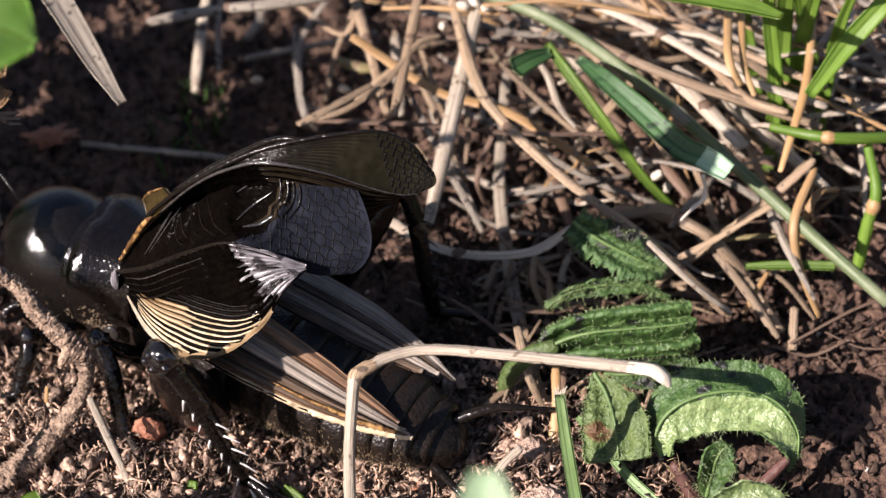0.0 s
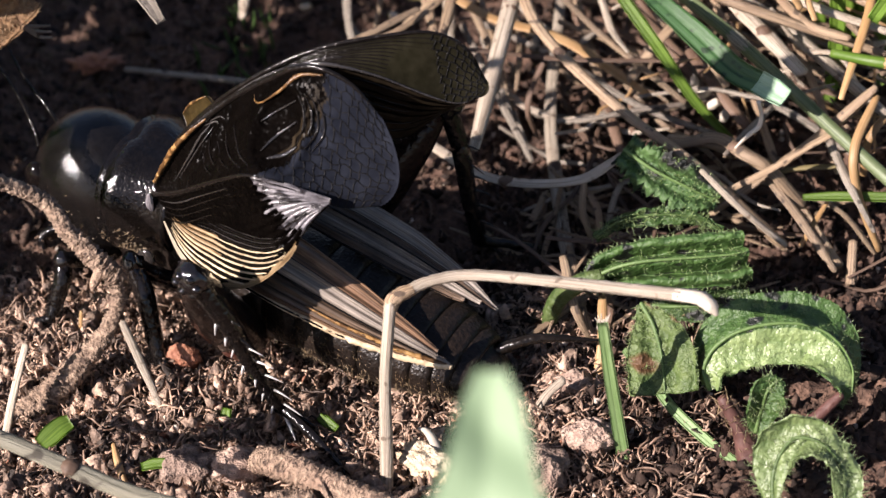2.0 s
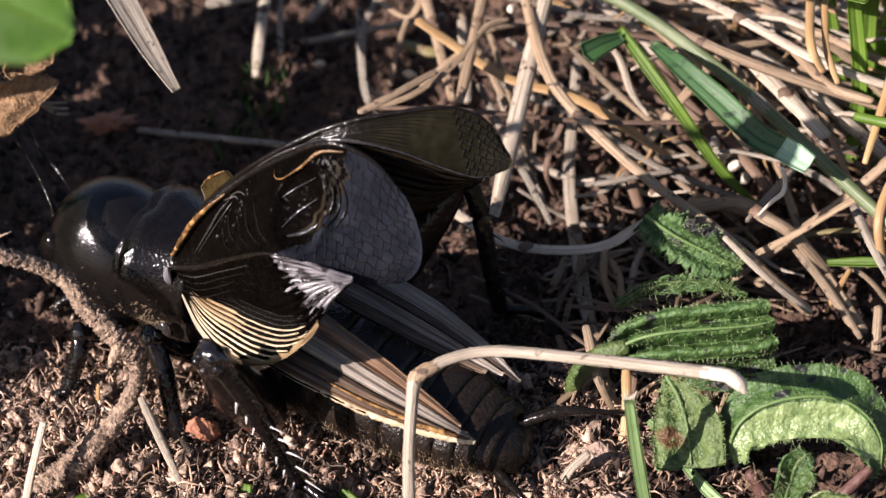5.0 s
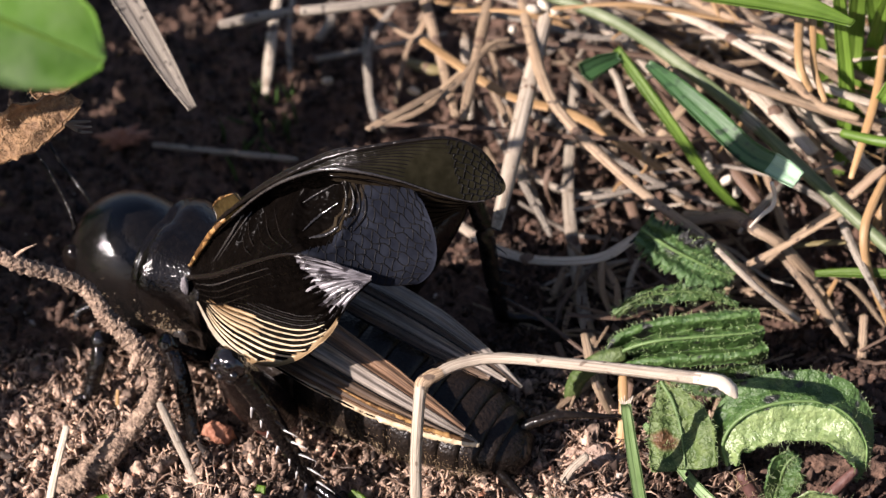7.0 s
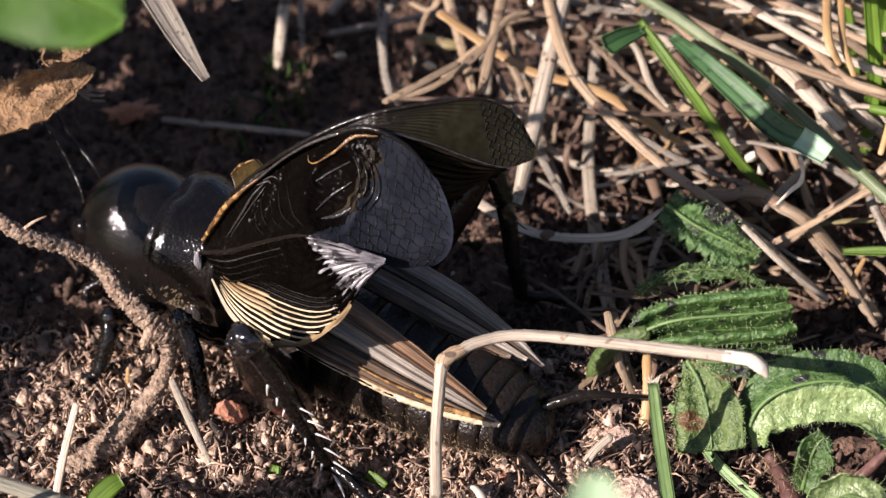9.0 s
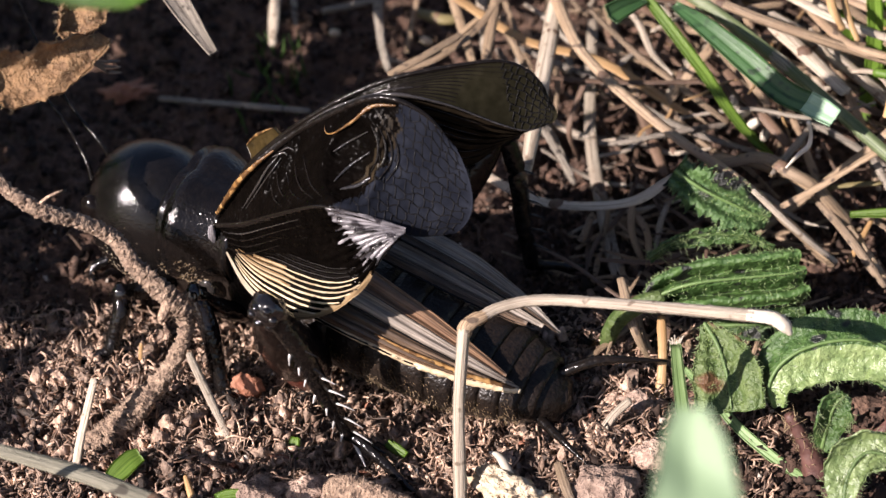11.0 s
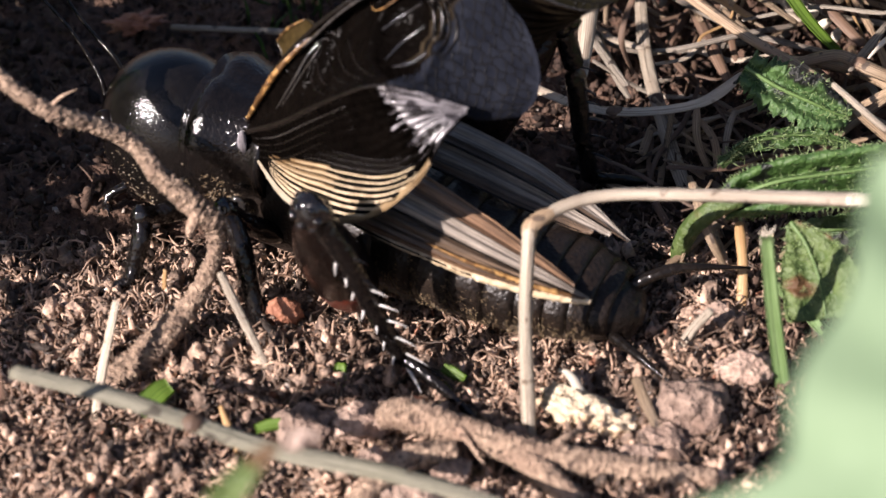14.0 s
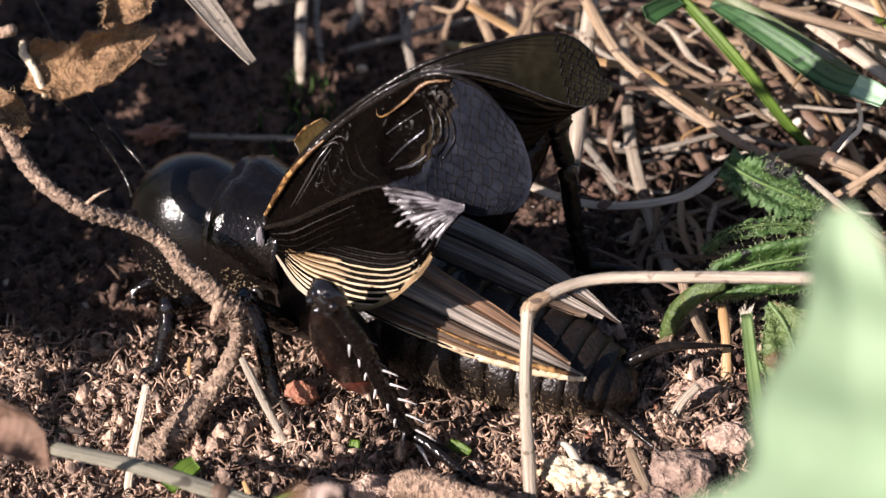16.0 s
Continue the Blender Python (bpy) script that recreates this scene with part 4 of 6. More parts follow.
def leg(c, name, coxa, knee, ankle, toe, r_f, r_t, label, red=False, spines=0, flat=0.75, side=1):
    coxa, knee, ankle, toe = (np.array(p, float) for p in (coxa, knee, ankle, toe))
    mid = (coxa + knee) / 2 + np.array([0, 0.03 * side, 0.02])
    fem = tube(name, [tuple(coxa), tuple(coxa * 0.7 + mid * 0.3), tuple(mid), tuple(knee * 0.7 + mid * 0.3), tuple(knee)],
               [r_f * 0.40, r_f * 0.80, r_f, r_f * 0.95, r_f * 0.72, r_t * 1.3, r_t * 1.3], "thigh" if red else "leg", c, label, sides=16, n=26, flat=flat, up=(0, 1, 0.2))
    v, f, uv = blob_data(tuple(knee), (r_t * (2.0 if red else 1.3), r_t * (1.6 if red else 1.3), r_t * (1.9 if red else 1.5)), 5, 3, 0.3)
    joint = mesh_object("knee", v, f, "knee", fem, "glossy faceted knee", uvs=uv)
    if red:
        for k in range(6):
            a = 1.05 * k
            at = knee + r_t * np.array([1.25 * math.cos(a), 1.15 * side, 1.25 * math.sin(a)])
            v, f, uv = blob_data(tuple(at), (r_t * 0.55, r_t * 0.45, r_t * 0.5), 30 + k, 2, 0.25)
            mesh_object("condyle", v, f, "knee", joint, uvs=uv)
    if red:
        p0, p1, p2 = coxa * 1.0, coxa * 0.6 + mid * 0.4 + np.array([-0.015, 0.02 * side, -0.01]), mid * 0.85 + coxa * 0.15 + np.array([-0.05, 0.035 * side, 0.0])
        tube("red_base", [tuple(p0), tuple(p1), tuple(p2)], [r_f * 0.4, r_f * 0.86, r_f * 0.80, r_f * 0.35], "leg_red", fem, "dark red base of the thigh", sides=12, n=16, flat=flat, up=(0, 1, 0.2))
    sh = ankle - knee
    tube("shin", [tuple(knee), tuple(knee + sh * 0.33 + np.array([-0.02, 0, 0.02])), tuple(knee + sh * 0.7), tuple(ankle)], [r_t * 1.1, r_t * 1.15, r_t, r_t * 0.95], "leg", fem, sides=10, n=18)
    tube("foot", [tuple(ankle), tuple(ankle * 0.6 + toe * 0.4 + np.array([0, 0, 0.015])), tuple(toe)], [r_t * 0.8, r_t * 0.6, r_t * 0.62, r_t * 0.25], "leg", fem, sides=8, n=14)
    for s in (-1, 1):
        d = unit(toe - ankle)
        tube("claw", [tuple(toe), tuple(toe + d * 0.03 + np.array([0.01 * s, 0.02 * s, -0.005])), tuple(toe + d * 0.055 + np.array([0.012 * s, 0.025 * s, -0.03]))], [0.008, 0.006, 0.002], "leg", fem, sides=5, n=7)
    rng = np.random.RandomState(21)
    if spines:
        for row, dirn in ((0, np.array([-1.0, 0.10 * side, 0.22])), (1, np.array([0.15, 0.8 * side, 0.1]))):
            for k in range(spines):
                q = 0.28 + 0.66 * k / (spines - 1)
                p = knee + sh * q
                d = unit(dirn + 0.12 * rng.randn(3)) * (0.135 if row == 0 else 0.075) + sh / np.linalg.norm(sh) * 0.04
                tube("spine", [tuple(p + d * 0.12), tuple(p + d * 0.6), tuple(p + d + sh * 0.015)], [0.007, 0.006, 0.0015] if row == 0 else [0.010, 0.009, 0.003], "spine" if side > 0 and (k > 1 or row) else "leg", fem, "glossy spine, lit white painted on the near leg", sides=6, n=8)
        for s in (-1, 0, 1):
            d = unit(toe - ankle) * 0.18 + np.array([0.03 * s, 0.06 * s, -0.02])
            tube("spur", [tuple(ankle), tuple(ankle + d * 0.6), tuple(ankle + d)], [0.015, 0.011, 0.003], "spine" if s >= 0 and side > 0 else "leg", fem, "glossy spur, lit white painted on the near leg", sides=6, n=8)
    roots, dirs = [], []
    for _ in range(150):
        q = rng.rand()
        a = rng.rand() * 6.28
        w = np.array([math.cos(a), math.sin(a), 0.2])
        roots.append(knee + sh * q + w * r_t * 0.9), dirs.append(w + unit(sh) * 0.8)
    v, f, uv = hairs_data(roots, dirs, 0.04, 0.0022, 4, 0.3)
    tagged(mesh_object("bristles", v, f, "vein", fem, uvs=uv), kind="stuff")
    return fem


def build_legs(c):
    leg(c, "hind_leg", (-0.58, 0.36, 0.24), (-0.68, 0.79, 1.12), (-1.00, 0.66, 0.25), (-1.42, 0.76, 0.12), 0.185, 0.046, "thick black hind leg with a spiny shin", True, 7)
    leg(c, "hind_leg", (-0.62, -0.32, 0.26), (-1.14, -0.80, 1.20), (-1.29, -0.84, 0.26), (-1.66, -1.12, 0.09), 0.15, 0.046, "thick black hind leg with a spiny shin", True, 7, side=-1)
    leg(c, "middle_leg", (-0.15, 0.25, 0.34), (-0.03, 0.50, 0.67), (-0.27, 0.68, 0.17), (-0.34, 0.74, 0.10), 0.07, 0.045, "slender black middle leg", side=1)
    leg(c, "middle_leg", (-0.15, -0.25, 0.34), (-0.10, -0.50, 0.66), (-0.24, -0.66, 0.2), (-0.36, -0.80, 0.03), 0.062, 0.036, "slender black middle leg", side=-1)
    leg(c, "front_leg", (0.33, 0.20, 0.34), (0.46, 0.50, 0.46), (0.45, 0.68, 0.20), (0.60, 0.80, 0.13), 0.07, 0.043, "short black front leg", side=1)
    leg(c, "front_leg", (0.33, -0.20, 0.34), (0.46, -0.45, 0.50), (0.60, -0.60, 0.14), (0.75, -0.66, 0.03), 0.06, 0.038, "short black front leg", side=-1)


build_cricket()

# ---- stalks, twigs and blades of grass ----
STALK = {"bleached": "bleached white dry grass stalk", "grey": "weathered grey dry grass stalk", "pale": "bleached pale dry grass stalk", "tan": "tan dry grass stalk", "gold": "thin golden-brown dry grass stem",
         "brown": "dark brown dead grass stalk", "olive": "faded olive dead grass stalk", "greygreen": "thick faded grey-green grass culm"}
count = [0]


def stalk(pts, width, tone, flat=None):
    count[0] += 1
    rng = np.random.RandomState(count[0])
    r = width / 2
    radii = [r * rng.uniform(0.75, 0.95)] + [r * rng.uniform(0.9, 1.1) for _ in range(5)] + [r * rng.uniform(0.55, 0.9)]
    P = np.array(pts)
    if len(P) == 2:
        P = np.array([P[0], P.mean(0) + 0.03 * rng.randn(3), P[1]])
    P[1:-1] += 0.008 * rng.randn(*P[1:-1].shape)
    o = P[-1].copy()
    ob = tube("dry_grass_stalk", P - o, radii, tone, sides=14, n=8 * len(P), flat=flat or rng.uniform(0.35, 0.75), groove=0.05, wob=0.012, seed=count[0])
    ob.location = o * CM
    if width > 0.06:
        k = len(P) // 2
        d = unit(P[min(k + 1, len(P) - 1)] - P[k - 1])
        at = spline(P - o, 41)[17]
        tube("node", [tuple(at - d * 0.035), tuple(at), tuple(at + d * 0.035)], [r * 0.8, r * 1.12, r * 0.8], "brown", ob, "darker node ring", sides=10, n=8, flat=0.75, wob=0.05, seed=count[0])
    return tagged(ob, STALK[tone], "grass stalk", "dry grass litter")


stalk([(-1.78, 3.04, 0.80), (-1.40, 3.14, 0.85), (-0.97, 3.12, 0.90), (-0.49, 3.25, 0.90)], 0.085, 'grey')
stalk([(-1.59, 4.05, 0.35), (-1.58, 3.62, 0.25), (-1.58, 3.18, 0.15)], 0.072, 'pale')
stalk([(-1.51, 4.12, 0.25), (-1.46, 3.45, 0.10)], 0.038, 'grey')
stalk([(-1.23, 3.96, 0.30), (-1.30, 3.69, 0.20)], 0.068, 'grey')
stalk([(-0.73, 3.60, 0.60), (-0.86, 3.31, 0.50), (-0.89, 3.03, 0.40), (-0.83, 2.79, 0.30), (-0.75, 2.76, 0.20)], 0.047, 'grey')
stalk([(-1.29, 3.54, 0.15), (-0.92, 3.61, 0.20), (-0.44, 3.70, 0.25)], 0.052, 'grey')
stalk([(-0.75, 2.15, 0.75), (-0.49, 2.20, 0.80), (-0.26, 2.43, 0.85), (-0.10, 2.72, 0.90), (0.03, 2.81, 0.90)], 0.044, 'tan')
stalk([(-0.56, 3.45, 0.80), (-0.43, 3.07, 0.60), (-0.29, 2.56, 0.50)], 0.063, 'tan')
stalk([(-0.10, 3.18, 1.00), (-0.15, 2.69, 0.90), (-0.21, 2.17, 0.80)], 0.068, 'tan')
stalk([(0.26, 3.02, 1.00), (0.15, 2.23, 0.85), (0.03, 1.36, 0.70)], 0.092, 'pale')
stalk([(-0.13, 3.04, 0.50), (0.05, 2.49, 0.35), (0.29, 1.93, 0.20)], 0.045, 'grey')
stalk([(0.08, 3.13, 1.00), (0.25, 2.37, 0.95), (0.42, 2.04, 0.85), (0.81, 1.63, 0.75), (1.21, 1.34, 0.65), (1.70, 1.16, 0.25)], 0.068, 'tan')
stalk([(0.43, 3.06, 0.45), (0.40, 2.17, 0.30), (0.47, 1.60, 0.20), (0.56, 1.10, 0.15), (0.72, 0.57, 0.05)], 0.072, 'pale')
stalk([(0.52, 2.89, 0.50), (0.67, 2.37, 0.40), (0.82, 1.81, 0.30)], 0.068, 'brown')
stalk([(-0.29, 1.87, 0.30), (0.02, 1.49, 0.42), (0.28, 1.32, 0.50), (0.60, 1.25, 0.60), (0.82, 1.34, 0.70)], 0.072, 'pale', flat=0.3)
stalk([(0.06, 2.34, 0.30), (0.35, 2.24, 0.20), (0.76, 2.29, 0.18), (1.22, 2.41, 0.16)], 0.051, 'grey')
stalk([(0.84, 2.35, 0.35), (1.12, 2.74, 0.50)], 0.069, 'pale')
stalk([(0.53, 2.94, 1.00), (1.02, 2.50, 1.05), (1.43, 2.22, 1.05), (2.22, 2.00, 0.90)], 0.066, 'tan')
stalk([(0.66, 3.17, 1.00), (1.19, 2.68, 1.10), (1.72, 2.22, 1.10), (2.24, 2.06, 1.00)], 0.067, 'pale')
stalk([(0.97, 3.34, 0.90), (1.53, 2.76, 1.00), (2.26, 2.23, 1.00)], 0.061, 'tan')
stalk([(0.21, 3.31, 0.80), (0.70, 3.03, 0.85), (1.10, 2.53, 0.80), (1.38, 1.94, 0.70)], 0.068, 'tan')
stalk([(1.42, 2.52, 0.90), (1.75, 2.28, 0.80), (2.27, 1.82, 0.60)], 0.086, 'pale')
stalk([(2.15, 1.86, 0.75), (1.91, 1.66, 0.65), (1.31, 1.33, 0.30)], 0.058, 'tan')
stalk([(1.07, 1.72, 0.50), (1.36, 1.68, 0.50), (1.67, 1.52, 0.40), (2.00, 1.11, 0.15)], 0.065, 'tan')
stalk([(1.78, 2.59, 1.30), (1.75, 2.18, 1.25), (1.82, 1.96, 1.15)], 0.039, 'gold')
stalk([(2.21, 2.68, 1.20), (2.11, 2.13, 1.10), (1.96, 1.61, 0.90)], 0.046, 'gold')
stalk([(2.15, 1.64, 0.90), (2.02, 1.34, 0.80), (2.05, 1.19, 0.60), (2.19, 1.09, 0.30)], 0.047, 'gold')
stalk([(1.98, 1.53, 0.50), (1.67, 1.52, 0.45), (1.33, 1.42, 0.30)], 0.039, 'olive')
stalk([(-2.23, 2.68, 0.12), (-1.75, 2.59, 0.15), (-1.29, 2.53, 0.15)], 0.046, 'grey')
stalk([(-2.54, 0.72, 0.20), (-2.38, 0.59, 0.05)], 0.071, 'brown')
stalk([(-1.66, 0.14, 0.55), (-1.55, 0.01, 0.35), (-1.40, -0.20, 0.12)], 0.042, 'bleached')
stalk([(-2.10, -0.07, 0.58), (-2.16, -0.22, 0.40), (-2.20, -0.33, 0.25), (-2.22, -0.38, 0.14)], 0.042, 'bleached')
stalk([(-1.98, 0.44, 0.30), (-2.02, 0.37, 0.05)], 0.025, 'gold')
stalk([(-2.10, 0.21, 0.10), (-2.12, 0.05, 0.05)], 0.037, 'pale')
stalk([(-2.39, -0.76, 0.85), (-2.00, -0.85, 0.80), (-1.69, -0.94, 0.75), (-1.33, -1.05, 0.70), (-0.86, -1.16, 0.65), (-0.40, -1.30, 0.60)], 0.090, 'greygreen')
stalk([(0.20, -0.33, 0.30), (0.25, -0.49, 0.25), (0.37, -0.67, 0.10)], 0.051, 'tan')
stalk([(0.56, 0.04, 0.35), (0.48, 0.00, 0.25), (0.39, -0.05, 0.10)], 0.053, 'pale')
stalk([(0.53, 0.76, 0.50), (0.62, 0.52, 0.35), (0.75, 0.42, 0.10)], 0.050, 'tan')
stalk([(0.68, 0.75, 0.40), (0.74, 0.54, 0.10)], 0.050, 'brown')
stalk([(0.61, 1.48, 0.35), (0.71, 1.13, 0.15)], 0.041, 'tan')
stalk([(0.12, 2.23, 0.40), (0.31, 1.89, 0.15)], 0.043, 'grey')
stalk([(0.34, 1.35, 0.20), (0.40, 1.52, 0.25)], 0.042, 'tan')
stalk([(1.72, 1.17, 0.20), (1.55, 1.28, 0.30)], 0.041, 'tan')
stalk([(2.05, 1.10, 0.35), (2.04, 0.96, 0.20)], 0.051, 'tan')
stalk([(1.74, 1.48, 0.35), (2.20, 1.21, 0.15)], 0.039, 'tan')
stalk([(0.38, 2.33, 0.60), (0.27, 2.10, 0.40), (0.34, 2.03, 0.20)], 0.034, 'brown')
stalk([(-0.27, 3.12, 0.70), (-0.01, 2.60, 0.50), (0.18, 2.16, 0.30)], 0.048, 'tan')
stalk([(-0.99, 3.73, 0.50), (-0.64, 3.24, 0.60), (-0.50, 3.35, 0.70)], 0.044, 'tan')
stalk([(-0.68, 3.40, 0.25), (-0.41, 3.32, 0.25)], 0.081, 'olive')
stalk([(0.55, 2.28, 0.20), (0.75, 2.70, 0.30), (0.89, 3.08, 0.40)], 0.042, 'brown')
stalk([(1.46, 3.02, 1.10), (1.89, 2.58, 1.15), (2.27, 2.44, 1.10)], 0.047, 'gold')
stalk([(0.29, 2.85, 1.10), (0.76, 2.82, 1.15), (1.35, 2.74, 1.10)], 0.040, 'gold')
stalk([(-0.33, 3.08, 0.90), (0.02, 2.98, 1.00), (0.39, 2.90, 1.00)], 0.034, 'gold')
stalk([(1.28, 2.93, 0.70), (1.53, 2.13, 0.50), (1.69, 1.67, 0.30)], 0.047, 'tan')
stalk([(0.88, 2.88, 0.60), (1.18, 2.38, 0.45), (1.38, 2.09, 0.40)], 0.054, 'brown')
stalk([(1.69, 2.54, 0.80), (1.90, 1.93, 0.60), (1.99, 1.58, 0.40)], 0.046, 'tan')
stalk([(-0.49, 3.59, 0.70), (-0.66, 3.32, 0.40), (-0.72, 3.05, 0.20)], 0.036, 'tan')


stalk([(-0.15, 2.77, 0.45), (0.08, 2.26, 0.35), (0.29, 1.8, 0.3)], 0.045, 'grey')
stalk([(0.13, 2.35, 0.3), (0.25, 2.2, 0.3), (0.4, 2.12, 0.3)], 0.050, 'pale')
stalk([(-0.26, 3.06, 0.7), (-0.23, 2.8, 0.6), (-0.2, 2.54, 0.5)], 0.070, 'pale')
stalk([(-0.16, 3.33, 0.5), (-0.08, 3.17, 0.45), (0.03, 2.73, 0.4), (0.13, 2.4, 0.3)], 0.035, 'tan')
stalk([(-0.73, 1.89, 0.95), (-0.55, 2.05, 0.95), (-0.35, 2.32, 0.9)], 0.055, 'tan')
stalk([(-0.47, 2.56, 0.6), (-0.28, 2.72, 0.7), (-0.09, 2.95, 0.7), (0.18, 3.18, 0.6)], 0.040, 'tan')
stalk([(0.83, 2.13, 0.55), (1.05, 2.35, 0.75), (1.29, 2.64, 0.8), (1.52, 2.76, 0.8)], 0.060, 'tan')
stalk([(1.18, 2.39, 0.6), (1.31, 2.09, 0.6), (1.5, 1.84, 0.5)], 0.075, 'brown')
stalk([(1.08, 1.6, 0.55), (1.32, 1.6, 0.6), (1.47, 1.49, 0.6), (1.6, 1.41, 0.55), (1.79, 1.31, 0.4)], 0.085, 'tan')
stalk([(1.38, 1.3, 0.5), (1.58, 1.34, 0.62), (1.82, 1.43, 0.75), (2.0, 1.51, 0.8)], 0.045, 'tan')
stalk([(1.23, 1.18, 0.75), (1.45, 1.04, 0.6), (1.69, 1.0, 0.4)], 0.042, 'pale')
stalk([(1.6, 1.42, 0.5), (1.78, 1.18, 0.4), (1.95, 0.92, 0.3)], 0.055, 'tan')
stalk([(1.42, 2.35, 0.95), (1.6, 2.1, 0.95), (1.77, 1.82, 0.9)], 0.095, 'pale')
stalk([(1.61, 2.45, 1.0), (1.81, 2.14, 1.0), (2.02, 2.0, 1.0)], 0.060, 'tan')
stalk([(0.62, 1.47, 0.4), (0.64, 1.32, 0.3), (0.69, 1.21, 0.15)], 0.040, 'tan')
stalk([(0.82, 1.5, 0.35), (0.77, 1.42, 0.3), (0.75, 1.29, 0.2)], 0.035, 'grey')
stalk([(0.55, 1.05, 0.3), (0.59, 0.84, 0.25), (0.63, 0.77, 0.15)], 0.035, 'tan')
stalk([(0.63, 0.64, 0.3), (0.68, 0.47, 0.25), (0.72, 0.45, 0.15)], 0.045, 'tan')
stalk([(0.74, 0.58, 0.4), (0.74, 0.39, 0.3), (0.73, 0.21, 0.15)], 0.050, 'gold')
stalk([(0.38, 0.97, 0.2), (0.44, 0.84, 0.2), (0.47, 0.81, 0.15)], 0.040, 'brown')
stalk([(0.27, 1.46, 0.15), (0.35, 1.4, 0.15), (0.4, 1.36, 0.12)], 0.030, 'tan')
stalk([(1.16, 2.02, 0.5), (0.87, 1.95, 0.5), (0.58, 1.89, 0.45), (0.45, 1.96, 0.4)], 0.040, 'grey')
stalk([(0.5, 0.96, 0.12), (0.39, 1.24, 0.15), (0.41, 1.56, 0.15)], 0.030, 'brown')
stalk([(1.78, 1.1, 0.3), (1.84, 1.19, 0.35), (1.93, 1.36, 0.4)], 0.030, 'gold')
stalk([(0.22, 3.04, 0.6), (0.39, 3.15, 0.65), (0.53, 3.32, 0.7)], 0.050, 'grey')
stalk([(0.5, 2.99, 0.6), (0.61, 2.57, 0.5), (0.71, 2.22, 0.4)], 0.050, 'tan')
stalk([(-0.93, 3.43, 0.5), (-0.89, 3.09, 0.4), (-0.83, 2.94, 0.25), (-0.73, 2.95, 0.2)], 0.040, 'grey')
stalk([(0.88, 1.99, 0.3), (0.81, 2.44, 0.35), (0.54, 2.62, 0.35)], 0.040, 'brown')

rs = np.random.RandomState(41)
for k in range(34):
    x0, y0, a, ln, z0 = rs.uniform(0.2, 2.5), rs.uniform(2.2, 3.9), rs.normal(-0.62, 0.35), rs.uniform(0.9, 1.9), rs.uniform(0.35, 0.95)
    d = np.array((math.cos(a), math.sin(a), 0)) * ln / 2
    p0 = np.array((x0, y0, z0))
    b = np.array((0, 0, rs.uniform(-0.2, 0.12)))
    stalk([tuple(p0 - d - b), tuple(p0 - d * 0.3 + 0.02 * rs.randn(3)), tuple(p0 + d * 0.3 + 0.02 * rs.randn(3)), tuple(p0 + d + b)], rs.uniform(0.035, 0.075), ("tan", "pale", "gold", "grey", "tan", "brown")[k % 6], flat=rs.uniform(0.25, 0.5))


def solo(name, pts, radii, mat, label, category, group="", **kw):
    o = np.array(pts[0], float)
    ob = tube(name, np.array(pts, float) - o, radii, mat, **kw)
    ob.location = o * CM
    return tagged(ob, label, category, group)


straw = thing("bent_straw", (-0.27, -0.60, 0.02), "pale bleached straw bent at a knee over the abdomen", "grass stalk")
so = np.array((-0.27, -0.60, 0.02))
tube("upright", np.array([(-0.27, -0.60, 0.02), (-0.28, -0.42, 0.28), (-0.285, -0.25, 0.60), (-0.265, -0.08, 0.90), (-0.255, -0.04, 0.935)]) - so, [0.030, 0.031, 0.027, 0.029, 0.032], "bleached", straw, sides=16, n=70, flat=0.8, groove=0.08, wob=0.03, seed=3)
tube("knee", np.array([(-0.262, -0.06, 0.915), (-0.25, -0.03, 0.945), (-0.21, 0.00, 0.96), (-0.16, 0.025, 0.966)]) - so, [0.035, 0.0385, 0.037, 0.031], "tan", straw, "cracked tan knee of the straw", sides=16, n=24, flat=0.8, groove=0.06, wob=0.05, seed=4)
tube("arm", np.array([(-0.20, 0.005, 0.96), (-0.08, 0.07, 0.98), (0.13, 0.10, 1.0), (0.56, 0.01, 1.06), (0.94, -0.08, 1.11), (1.10, -0.12, 1.132)]) - so, [0.032, 0.029, 0.030, 0.031, 0.033, 0.034], "bleached", straw, sides=16, n=80, flat=0.75, groove=0.08, wob=0.03, seed=5)
tube("torn_tip", np.array([(1.07, -0.112, 1.13), (1.18, -0.145, 1.145), (1.235, -0.18, 1.13), (1.265, -0.205, 1.10)]) - so, [0.034, 0.038, 0.036, 0.012], "root_white", straw, "whitish torn tip of the straw", sides=14, n=24, flat=0.7, groove=0.1, wob=0.05, seed=6)

twig = thing("twig", (-2.20, -0.16, 0.10), "thin rough brown twig with a kinked knot before the head", "twig")
tw = np.array([(-2.73, 0.48, 1.84), (-2.72, 0.60, 1.68), (-2.60, 0.50, 1.48), (-2.47, 0.41, 1.39), (-2.33, 0.38, 1.30), (-2.16, 0.42, 1.19), (-2.01, 0.42, 1.08), (-1.91, 0.33, 0.98), (-1.80, 0.27, 0.90), (-1.70, 0.22, 0.82), (-1.66, 0.20, 0.77), (-1.685, 0.18, 0.61), (-1.785, 0.11, 0.43), (-1.94, 0.01, 0.29), (-2.08, -0.08, 0.18), (-2.26, -0.19, 0.09)])
tube("branch", tw - (-2.20, -0.16, 0.10), [0.033, 0.034, 0.037, 0.032, 0.041, 0.037, 0.040, 0.042, 0.050, 0.056, 0.046, 0.036, 0.044, 0.066, 0.080, 0.062], "bark", twig, sides=20, n=300, wob=0.15, seed=2)
